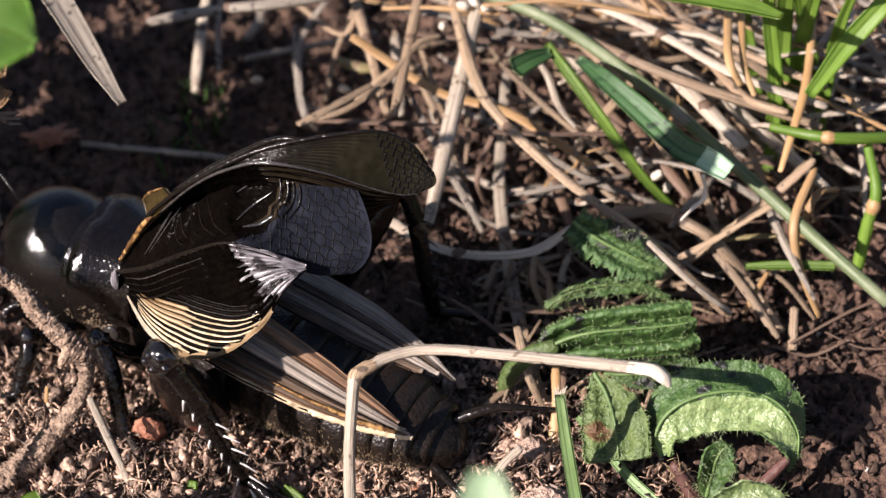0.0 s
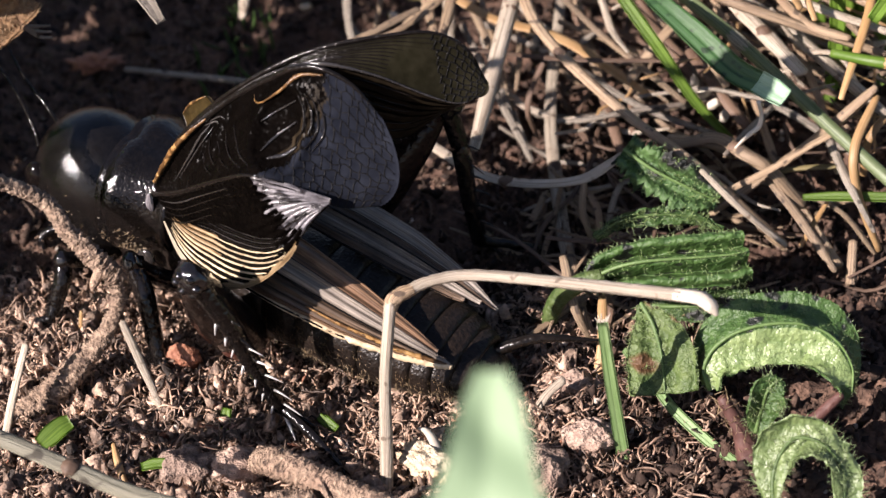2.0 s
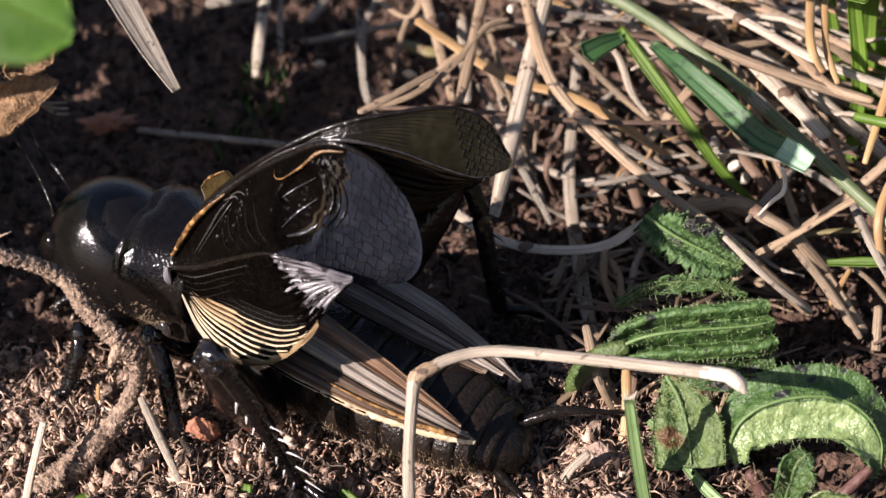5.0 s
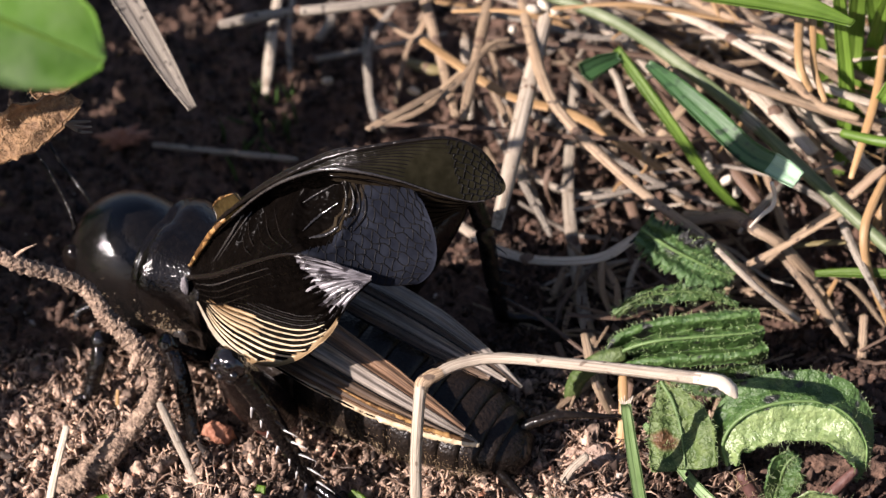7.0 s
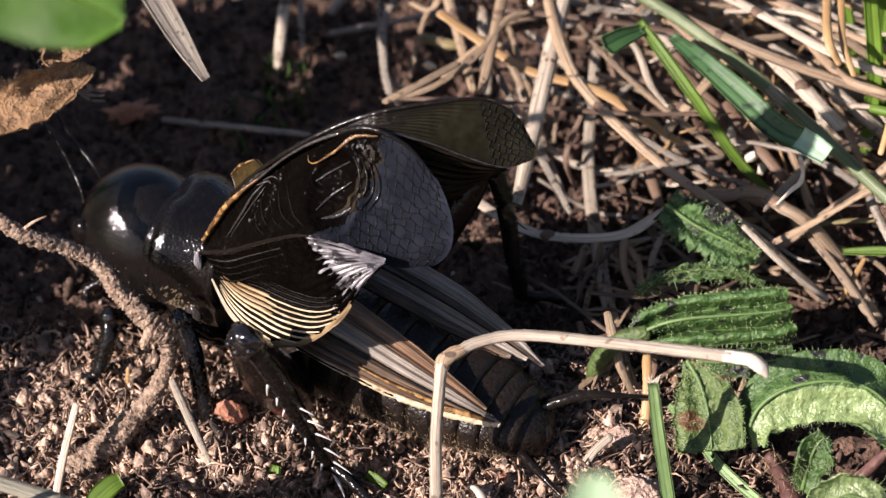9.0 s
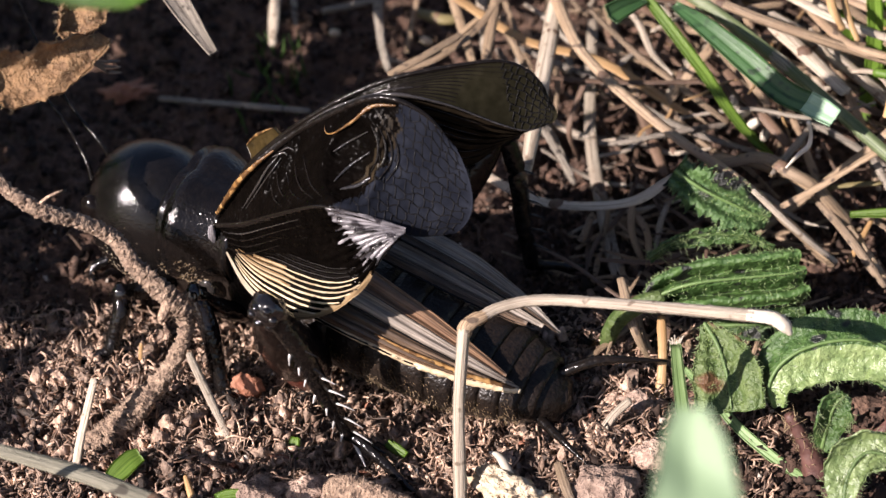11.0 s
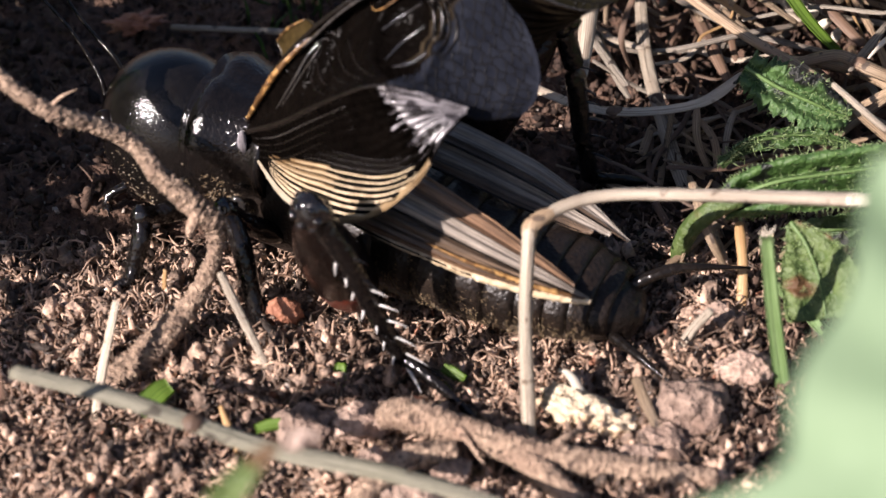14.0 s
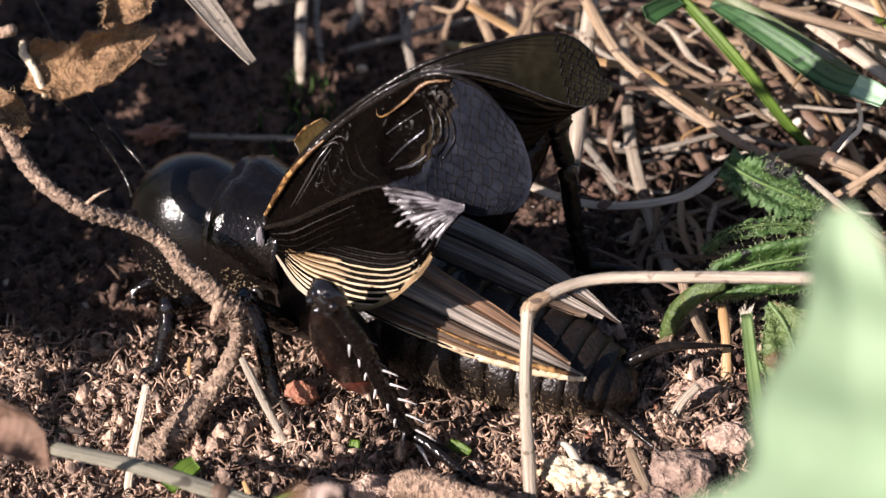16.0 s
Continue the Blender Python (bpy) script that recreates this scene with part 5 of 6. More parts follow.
tube("snag", np.array([(-2.36, 0.38, 1.31), (-2.29, 0.40, 1.37), (-2.22, 0.43, 1.39)]) - (-2.20, -0.16, 0.10), [0.013, 0.009, 0.003], "bark", twig, sides=7, n=10)
tube("snag", np.array([(-1.73, 0.20, 0.86), (-1.765, 0.16, 0.80), (-1.775, 0.14, 0.77)]) - (-2.20, -0.16, 0.10), [0.03, 0.024, 0.012], "bark", twig, sides=8, n=8)

root = solo("root", [(-0.92, -0.48, 0.24), (-0.81, -0.52, 0.30), (-0.56, -0.62, 0.29), (-0.28, -0.74, 0.28), (0.08, -0.80, 0.25), (0.5, -0.84, 0.2)], [0.05, 0.075, 0.07, 0.066, 0.06, 0.05], "bark", "brown dead root lying on the soil", "root", sides=18, n=210, wob=0.08, seed=6)
for a_, b_, c_ in (((-0.60, -0.60, 0.33), (-0.55, -0.70, 0.34), (-0.47, -0.80, 0.27)), ((-0.20, -0.76, 0.31), (-0.10, -0.68, 0.33), (-0.02, -0.58, 0.24))):
    tube("side_rootlet", np.array([a_, b_, c_]) - (-0.92, -0.48, 0.24), [0.022, 0.016, 0.007], "bark", root, "thin side rootlet", sides=8, n=16, wob=0.08, seed=4)
solo("root", [(-1.10, -1.10, 0.22), (-0.95, -0.94, 0.30), (-0.78, -0.79, 0.32), (-0.60, -0.74, 0.30)], [0.05, 0.05, 0.055, 0.045], "bark", "forked brown root tip on the soil", "root", sides=18, n=120, wob=0.08, seed=7)
solo("root", [(-0.40, -0.70, 0.28), (-0.22, -0.86, 0.28), (-0.05, -1.05, 0.22), (0.05, -1.25, 0.12)], [0.05, 0.055, 0.05, 0.04], "bark", "brown side root running toward the front", "root", sides=18, n=120, wob=0.08, seed=8)


def blade(name, pts, widths, normal, mat, label, fold=0.12, thick=0.012, n=30, category="grass blade", group="", serr=0.0, twist=0.0, m=11):
    o = np.array(pts[0], float)
    G = ribbon_grid(np.array(pts, float) - o, widths, normal, lambda u: fold * abs(u) - 0.02 * math.cos(u * 9), n, m, serr=serr, twist=twist)
    ob = sheet_object(name, G, thick, [mat])
    ob.location = o * CM
    return tagged(ob, label, category, group)


cut_shoot = blade("grass_shoot", [(0.90, -0.30, -0.05), (0.84, -0.22, 0.30), (0.79, -0.17, 0.62), (0.745, -0.13, 0.95)], [0.068, 0.066, 0.062, 0.05], (-0.3, -0.8, 0.5), "shoot", "upright green grass blade cut off at its tip")
for k in range(6):
    b_ = np.array((0.745 - 0.90 + 0.008 * (k - 2.5), -0.13 + 0.30, 0.95 + 0.05))
    tube("frayed_fibre", [tuple(b_ - np.array((0, 0, 0.05))), tuple(b_), tuple(b_ + np.array((0.006 * (k - 2.5), 0.004 * (k % 3), 0.025 + 0.012 * (k % 3))))], [0.007, 0.006, 0.002], "root_white", cut_shoot, "whitish frayed fibre", sides=5, n=8)
blade("grass_shoot", [(0.86, 0.36, 0.24), (0.98, 0.19, 0.23), (1.12, -0.01, 0.20), (1.28, -0.16, 0.16), (1.42, -0.26, 0.12)], [0.03, 0.045, 0.05, 0.05, 0.04], (-0.2, -0.6, 0.75), "shoot", "narrow pale green grass blade lying on the soil")
for pts, w, lab in (([(1.92, 1.87, 1.0), (2.14, 1.74, 1.05), (2.32, 1.72, 1.05), (2.61, 1.80, 1.0)], 0.03, "thick yellow-green grass stem lying over straw"), ([(2.45, 1.78, 0.95), (2.49, 1.57, 0.80), (2.46, 1.51, 0.60), (2.43, 1.44, 0.30)], 0.032, "thick yellow-green grass stem in the tuft")):
    stem_ = solo("green_grass_stalk", pts, [w * 0.8, w, w * 1.1, w], "fresh", lab, "grass stalk", sides=12, n=40, groove=0.04)
    mid_ = spline(np.array(pts) - np.array(pts[0]), 41)
    tube("node", [tuple(mid_[16]), tuple(mid_[19]), tuple(mid_[22])], [w, w * 1.35, w], "gold", stem_, "brownish node ring", sides=12, n=10)
blade("grass_shoot", [(2.13, 2.03, 1.1), (2.34, 2.24, 1.3), (2.52, 2.34, 1.5), (2.64, 2.47, 1.6)], [0.06, 0.11, 0.10, 0.03], (-0.2, -0.8, 0.4), "fresh", "broad fresh green grass blade leaning over the tuft", group="grass tuft", fold=0.2)
stalk([(2.11, 1.46, 0.5), (2.11, 1.48, 0.7), (2.19, 1.56, 0.8), (2.30, 1.70, 0.7)], 0.045, "gold")
stalk([(1.61, 1.50, 0.45), (1.88, 1.55, 0.70), (2.14, 1.65, 0.95)], 0.06, "tan")
stalk([(1.71, 2.65, 1.3), (1.68, 2.12, 1.3), (1.74, 1.99, 1.2)], 0.05, "gold")
blade("dead_grass_blade", [(-2.40, 2.70, 1.66), (-2.12, 2.34, 1.50), (-1.84, 1.90, 1.40), (-1.70, 1.70, 1.335), (-1.635, 1.61, 1.31)], [0.17, 0.16, 0.12, 0.07, 0.05], (0.2, -0.5, 0.8), "grey", "bleached grey dead grass blade with a split tip")
specked = blade("grass_shoot", [(0.85, 2.27, 1.15), (0.99, 2.08, 1.16), (1.19, 1.85, 1.12), (1.39, 1.62, 1.07), (1.52, 1.50, 1.08)], [0.05, 0.10, 0.13, 0.135, 0.125], (-0.25, -0.55, 0.8), "dark_blade", "broad dark green grass blade with black specks", fold=0.10, n=40)
pale_end = blade("blade_end", [(1.51, 1.51, 1.082), (1.58, 1.45, 1.078), (1.65, 1.39, 1.07)], [0.125, 0.125, 0.10], (-0.25, -0.55, 0.8), "pale_green", "pale bleached end of a cut grass blade", n=10)
pale_end.parent, pale_end.location = specked, pale_end.location - specked.location
del pale_end["category"]
blade("grass_shoot", [(1.44, 1.81, 0.40), (1.21, 1.88, 0.64), (1.01, 2.02, 0.88), (0.81, 2.23, 1.05), (0.67, 2.43, 1.13)], [0.035, 0.05, 0.06, 0.06, 0.045], (-0.3, -0.6, 0.7), "fresh", "yellow-green grass stem bent over the straw", fold=0.2)
blade("grass_shoot", [(0.68, 2.36, 1.12), (0.58, 2.28, 1.13), (0.48, 2.20, 1.12)], [0.06, 0.10, 0.12], (-0.1, -0.7, 0.7), "dark_blade", "short folded green blade with a torn end", fold=0.3, n=12)
culm = solo("grass_culm", [(0.12, 3.05, 1.10), (0.63, 2.75, 1.10), (1.02, 2.42, 1.05), (1.43, 2.02, 0.95), (1.94, 1.45, 0.80), (2.5, 0.9, 0.6)], [0.031, 0.035, 0.037, 0.037, 0.036, 0.034], "culm", "thick faded green grass culm over the straw", "grass stalk", sides=14, n=60, groove=0.03)
tube("node", np.array([(1.36, 2.095, 0.968), (1.43, 2.02, 0.95), (1.50, 1.945, 0.932)]) - (0.12, 3.05, 1.10), [0.034, 0.043, 0.034], "greygreen", culm, "swollen pale node", sides=12, n=10)
blade("grass_shoot", [(1.15, 2.45, 1.52), (1.40, 2.30, 1.60), (1.68, 2.07, 1.70), (1.89, 1.81, 1.80)], [0.10, 0.13, 0.12, 0.04], (0, -0.6, 0.8), "fresh", "fresh green grass blade arching over dry straw")
for pts, w in (([(2.0, 2.32, 0.3), (1.99, 2.30, 0.90), (1.91, 2.30, 1.40), (1.81, 2.14, 2.00), (1.7, 1.9, 2.5)], 0.085), ([(2.06, 2.45, 0.3), (2.04, 2.45, 0.80), (2.00, 2.43, 1.50), (1.96, 2.06, 2.20), (1.9, 1.8, 2.7)], 0.10),
               ([(2.12, 2.6, 0.3), (2.12, 2.55, 0.80), (2.14, 2.41, 1.40), (2.16, 2.15, 2.00), (2.2, 1.9, 2.6)], 0.09), ([(2.3, 2.5, 0.3), (2.3, 2.45, 0.9), (2.32, 2.3, 1.5), (2.4, 2.0, 2.1)], 0.08),
               ([(2.0, 2.8, 0.3), (1.85, 2.75, 1.0), (1.7, 2.6, 1.6), (1.5, 2.4, 2.1)], 0.08), ([(2.35, 2.7, 0.3), (2.2, 2.7, 1.0), (2.05, 2.6, 1.6), (1.9, 2.4, 2.2)], 0.09)):
    blade("grass_shoot", pts, [w * 0.8, w, w * 0.9, w * 0.5, w * 0.1], (-0.2, -0.9, 0.2), "fresh", "upright fresh green grass blade in the tuft", group="grass tuft", fold=0.2)
blade("grass_shoot", [(1.78, 1.27, 0.5), (1.95, 1.24, 0.54), (2.25, 1.18, 0.6)], [0.03, 0.05, 0.05], (0, -0.5, 0.8), "fresh", "thin green grass blade with an orange tip")
solo("rootlet", [(1.51, 1.39, 1.05), (1.532, 1.388, 0.961), (1.521, 1.36, 0.905), (1.468, 1.325, 0.874), (1.402, 1.259, 0.842)], [0.012, 0.011, 0.014, 0.012, 0.006], "root_white", "curled white rootlet hanging from a cut blade", "rootlet", sides=7, n=26)


# ---- the hairy rosette plant ----
def hairy_leaf(parent, name, pts, widths, normal, mat, label, profile, hair=500, seed=1, n=44, m=25, length=0.05, serr=0.02, wave=0.02, pick=None):
    G = ribbon_grid(np.array(pts, float) - PLANT, widths, normal, profile, n, m, wave=wave, seed=seed, serr=serr)
    rng = np.random.RandomState(seed)
    for i in range(n):
        for j in range(m):
            d = 0.005 * math.sin(i * 1.05 + abs(j - m // 2) * 0.55) + 0.0018 * rng.randn()
            G[i, j, 2] += d
    lf = sheet_object(name, G, 0.014, mat if isinstance(mat, list) else [mat], parent, label, pick=pick)
    tube("midrib", [tuple(p) for p in G[::6, m // 2] + np.array([0, -0.008, 0.012])], [0.012, 0.010, 0.008, 0.004], "leaf_rib", lf, "pale green midrib", sides=6, n=40)
    nrm = unit(np.cross(np.gradient(G, axis=0), np.gradient(G, axis=1)))
    ref = np.asarray(normal, float)
    ref = ref if ref.ndim == 1 else ref.mean(0)
    if (nrm * ref).sum() < 0:
        nrm = -nrm
    ii, jj = rng.randint(1, n - 1, hair), rng.randint(0, m, hair)
    k = hair // 3
    jj[:k] = np.where(rng.rand(k) < 0.5, 0, m - 1)
    jj[k:k + hair // 5] = m // 2
    side = np.where(jj == 0, -1, np.where(jj == m - 1, 1, 0))[:, None] * unit(G[ii, np.minimum(jj + 1, m - 1)] - G[ii, np.maximum(jj - 1, 0)])
    v, f, uv = hairs_data(G[ii, jj] + nrm[ii, jj] * 0.006, nrm[ii, jj] * 0.7 + side, length, 0.0017, seed, 0.45)
    tagged(mesh_object("leaf_hairs", v, f, "leaf_hair", lf, uvs=uv), kind="stuff")
    return lf


PLANT = np.array([1.50, -0.15, 0.05])
plant = thing("hairy_plant", PLANT, "low hairy green weed with curled leaves on a reddish stem", "weed")
hairy_leaf(plant, "leaf", [(0.83, 1.36, 0.72), (0.97, 1.28, 0.66), (1.13, 1.23, 0.60), (1.27, 1.21, 0.54), (1.33, 1.21, 0.52)], [0.17, 0.24, 0.24, 0.17, 0.05], (0.0, -0.75, 0.65), "leaf_dark", "wilted green leaf with blackened edge", lambda u: 0.30 * abs(u) + 0.08 * math.cos(u * 9), 420, 1, length=0.03, serr=0.14, wave=0.03)
hairy_leaf(plant, "leaf", [(0.66, 0.60, 0.45), (0.75, 0.62, 0.53), (0.92, 0.63, 0.585), (1.15, 0.64, 0.615), (1.35, 0.655, 0.63), (1.46, 0.68, 0.64)], [0.08, 0.20, 0.25, 0.265, 0.265, 0.24], (0.0, -0.62, 0.78), "leaf", "pleated dark green hairy leaf", lambda u: 0.30 * math.cos(u * 8.0) - 0.12 * u * u, 800, 2, length=0.026, serr=0.0, wave=0.006)
hairy_leaf(plant, "leaf", [(0.69, 0.99, 0.42), (0.81, 1.04, 0.49), (0.98, 1.08, 0.51), (1.19, 1.10, 0.49), (1.36, 1.08, 0.43)], [0.04, 0.08, 0.09, 0.07, 0.03], (0, -0.9, 0.35), "leaf", "small green leaf under the pleated one", lambda u: 0.15 * abs(u), 250, 3)
hairy_leaf(plant, "leaf", [(1.00, 0.62, 0.30), (1.18, 0.60, 0.32), (1.36, 0.60, 0.34), (1.5, 0.62, 0.36)], [0.08, 0.15, 0.18, 0.14], (0, -0.8, 0.5), "leaf", "shaded underside of a folded leaf", lambda u: 0.1 * u * u, 150, 4)
arch = [(1.28, -0.01, 0.37), (1.25, 0.05, 0.47), (1.32, 0.11, 0.57), (1.45, 0.15, 0.64), (1.62, 0.17, 0.66), (1.79, 0.16, 0.64), (1.91, 0.09, 0.56), (1.96, 0.0, 0.44), (1.91, -0.07, 0.35)]
out = [(-0.9, -0.35, 0.2), (-0.85, -0.4, 0.35), (-0.5, -0.4, 0.7), (-0.2, -0.4, 0.85), (0.0, -0.4, 0.9), (0.3, -0.4, 0.8), (0.7, -0.4, 0.45), (0.9, -0.35, 0.1), (0.85, -0.3, -0.3)]
# Lower half takes the paler material, so its lit band is in the colour
hairy_leaf(plant, "leaf", arch, [0.12, 0.24, 0.31, 0.34, 0.35, 0.34, 0.31, 0.24, 0.12], out, ["leaf", "leaf_pale"], "curled green leaf rolled into an arch, lit band painted below its fold", lambda u: -0.26 * max(u, 0.0) - 0.05 * max(-u, 0.0) + 0.04 * math.cos(u * 6), 520, 5, n=60, length=0.026, serr=0.0, wave=0.004, pick=lambda v, u: 1 if 0.54 < u and v < 0.88 else 0)
hairy_leaf(plant, "leaf", [(0.93, 0.32, 0.62), (1.00, 0.22, 0.55), (1.04, 0.09, 0.48), (1.06, -0.06, 0.38)], [0.04, 0.24, 0.35, 0.33], (-0.15, -0.7, 0.7), "leaf_yellow", "yellowing leaf with rusty spots", lambda u: 0.14 * abs(u) + 0.03 * math.cos(u * 10), 420, 7, length=0.03, serr=0.015, wave=0.01)
hairy_leaf(plant, "leaf", [(1.50, -0.19, 0.27), (1.52, -0.15, 0.39), (1.55, -0.11, 0.50), (1.60, -0.08, 0.55)], [0.05, 0.16, 0.18, 0.06], (0.1, -0.8, 0.5), "leaf", "small young leaf at the centre", lambda u: 0.3 * abs(u), 160, 8)
hairy_leaf(plant, "leaf", [(1.57, -0.62, 0.26), (1.57, -0.50, 0.38), (1.65, -0.40, 0.47), (1.78, -0.42, 0.48), (1.88, -0.50, 0.40), (1.90, -0.62, 0.28)], [0.10, 0.17, 0.19, 0.19, 0.16, 0.10], [(-0.6, -0.6, 0.4), (-0.6, -0.4, 0.6), (0, -0.5, 0.85), (0.5, -0.4, 0.7), (0.7, -0.4, 0.4)], "leaf_pale", "pale green crumpled leaf with a fringed edge", lambda u: 0.22 * u * u, 420, 9, wave=0.04, serr=0.06)
tube("stem", np.array([(1.50, -0.30, 0.02), (1.48, -0.24, 0.15), (1.42, -0.18, 0.30), (1.33, -0.12, 0.44)]) - PLANT, [0.075, 0.065, 0.04, 0.028], "stem_red", plant, "reddish hairy stem", sides=12, n=26, wob=0.05)
tube("stem", np.array([(1.50, -0.27, 0.08), (1.62, -0.22, 0.24), (1.78, -0.16, 0.36), (1.90, -0.08, 0.45)]) - PLANT, [0.05, 0.04, 0.03, 0.024], "stem_red", plant, "reddish hairy stem", sides=10, n=24, wob=0.05)
tube("stem", np.array([(0.48, 0.62, 0.04), (0.47, 0.59, 0.22), (0.52, 0.58, 0.38), (0.62, 0.57, 0.50), (0.74, 0.58, 0.55)]) - PLANT, [0.03, 0.045, 0.05, 0.05, 0.04], "leaf_yellow", plant, "curled yellow-green leaf stalk", sides=10, n=30)
rng = np.random.RandomState(77)
q = spline(np.array([(1.50, -0.30, 0.02), (1.48, -0.24, 0.15), (1.42, -0.18, 0.30), (1.33, -0.12, 0.44)]) - PLANT, 300)
v, f, uv = hairs_data(q + 0.04 * unit(rng.randn(300, 3)), unit(rng.randn(300, 3)), 0.05, 0.003, 5)
tagged(mesh_object("stem_hairs", v, f, "fuzz", plant, uvs=uv), kind="stuff")

# ---- leaves close to the lens and at the upper left ----
near = thing("lobed_leaf", (0.35, -3.8, 3.3), "soft pale green lobed leaf standing close before the lens", "leaf")
near_o = np.array((0.35, -3.8, 3.3)) - (0.015, -0.135, 0.09)
e1, e2 = np.array((0.995, -0.08, 0.0)), np.array((0.085, 0.897, 0.433))
up_ = np.linspace(-0.45, 0.60, 60)
smooth_ = lambda a: np.convolve(np.pad(a, 3, mode="edge"), np.ones(7) / 7, "valid")
heights = [-0.45, -0.32, -0.25, -0.17, -0.09, 0.0, 0.08, 0.16, 0.25, 0.34, 0.45, 0.55, 0.60]
lefts = smooth_(np.interp(up_, heights, [-0.15, -0.50, -0.53, -0.27, -0.18, -0.20, -0.185, -0.145, -0.075, -0.055, -0.05, -0.035, 0.0]))
rights = smooth_(np.interp(up_, heights, [0.15, 0.40, 0.45, 0.46, 0.44, 0.39, 0.33, 0.27, 0.215, 0.175, 0.145, 0.11, 0.05]))
G = np.array([[np.array((0.375, -3.42, 3.40)) - near_o + e1 * (l_ * (1 - q) + r_ * q) + e2 * h_ + np.array((0, -0.4, 0.9)) * (0.05 * abs(q - 0.45) + 0.012 * math.sin(h_ * 21 + q * 3)) for q in np.linspace(0, 1, 25)] for h_, l_, r_ in zip(up_, lefts, rights)])
lf = sheet_object("leaf_blade", G, 0.008, ["near_leaf"], near)
tube("leaf_stalk", np.array([(0.36, -3.62, 3.27), (0.42, -3.78, 2.6), (0.60, -3.4, 1.3), (0.8, -3.0, -0.02)]) - near_o, [0.04, 0.04, 0.045, 0.05], "near_leaf", near, sides=8, n=24)

weed_at = np.array((-4.4, 0.4, 0.0))
weed = thing("leafy_weed", weed_at, "bright green weed: one leaf in view, the rest unseen, added for shade", "weed")


def weed_leaf(pts, widths, seed, normal=(0.1, -0.3, 0.9)):
    G = ribbon_grid(np.array(pts) - weed_at, widths, normal, lambda u: 0.16 * abs(u), 36, 15, wave=0.015, seed=seed)
    lf = sheet_object("leaf", G, 0.012, ["bright_leaf"], weed, "smooth bright green leaf")
    tube("midrib", [tuple(p) for p in G[::5, 7] + np.array((0, 0, 0.006))], [0.016, 0.012, 0.006], "fresh", lf, sides=6, n=24)
    stem = [np.array(pts[0]) - weed_at, (np.array(pts[0]) - weed_at) * (0.55, 0.55, 0.85), np.array((0, 0, 0.5)), np.array((0, 0, 0.02))]
    tube("leaf_stalk", stem, [0.03, 0.035, 0.05, 0.05], "fresh", weed, sides=8, n=20)


weed_leaf([(-2.15, -0.80, 3.98), (-1.95, -0.77, 3.86), (-1.75, -0.735, 3.72), (-1.55, -0.72, 3.60), (-1.40, -0.70, 3.50), (-1.31, -0.69, 3.44)], [0.20, 0.44, 0.50, 0.46, 0.32, 0.06], 0, (0.1, -0.6, 0.8))
# Unseen leaves left of view, added to cast shade on the soil behind
rw = np.random.RandomState(50)
for k in range(44):
    low = k < 20
    y0 = rw.uniform(-0.3, 3.8) if low else rw.uniform(0.45, 4.3)
    z0 = rw.uniform(0.35, 1.3) if low else rw.uniform(1.3, 3.1)
    x0 = rw.uniform(-5.0, -4.5)
    d = np.array((rw.uniform(-0.15, 0.25), rw.uniform(-0.35, 0.35), rw.uniform(-0.15, 0.1)))
    p0 = np.array((x0, y0, z0))
    up = np.array((0.9, 0.1 * rw.randn(), 0.45))
    ax = unit(np.cross(up, (0, 0, 1))) * 0.9 + d
    weed_leaf([p0 - ax * 0.4, p0 - ax * 0.15, p0 + ax * 0.15, p0 + ax * 0.4, p0 + ax * 0.55], [0.25, 0.62, 0.70, 0.5, 0.05], 20 + k, tuple(up))

# Further unseen leaves, added to shade the soil around the front legs
for y0, z0 in ((-0.95, 1.50),):
    weed_leaf([(-4.2, y0 - 0.30, z0), (-4.2, y0 - 0.12, z0), (-4.2, y0 + 0.12, z0), (-4.2, y0 + 0.28, z0), (-4.2, y0 + 0.36, z0)], [0.15, 0.30, 0.32, 0.22, 0.04], int(90 + y0 * 10), (0.9, 0.1, 0.45))

for a, b, seed_ in (((-4.6, 0.05, 1.42), (-4.6, -0.62, 1.86), 201), ((-4.65, -0.45, 1.78), (-4.65, -0.98, 2.12), 202)):
    a, b = np.array(a), np.array(b)
    weed_leaf([a, a * 0.75 + b * 0.25, a * 0.5 + b * 0.5, a * 0.25 + b * 0.75, b], [0.15, 0.32, 0.38, 0.32, 0.06], seed_, (0.9, 0.0, 0.45))

# Unseen leaves closing gaps in the shade behind the cricket
rw = np.random.RandomState(57)
for k in range(16):
    p0 = np.array((rw.uniform(-4.95, -4.6), -0.2 + 1.5 * (k % 4 + rw.rand()) / 4, 2.65 + 0.85 * (k // 4 + rw.rand()) / 4))
    ax = np.array((0.05 * rw.randn(), 0.8, 0.2 * rw.randn()))
    weed_leaf([p0 - ax * 0.4, p0 - ax * 0.15, p0 + ax * 0.15, p0 + ax * 0.4, p0 + ax * 0.52], [0.2, 0.40, 0.44, 0.32, 0.04], 160 + k, (0.9, 0.1 * rw.randn(), 0.45))

# Unseen leaves that keep sun off the ground at the upper left
rw = np.random.RandomState(52)
for k in range(16):
    p0 = np.array((rw.uniform(-5.0, -4.6), 0.15 + 1.5 * (k % 4 + rw.rand()) / 4, 1.75 + 1.0 * (k // 4 + rw.rand()) / 4))
    ax = np.array((0.05 * rw.randn(), 0.8, 0.2 * rw.randn()))
    weed_leaf([p0 - ax * 0.4, p0 - ax * 0.15, p0 + ax * 0.15, p0 + ax * 0.4, p0 + ax * 0.52], [0.2, 0.40, 0.44, 0.32, 0.04], 120 + k, (0.9, 0.1 * rw.randn(), 0.45))

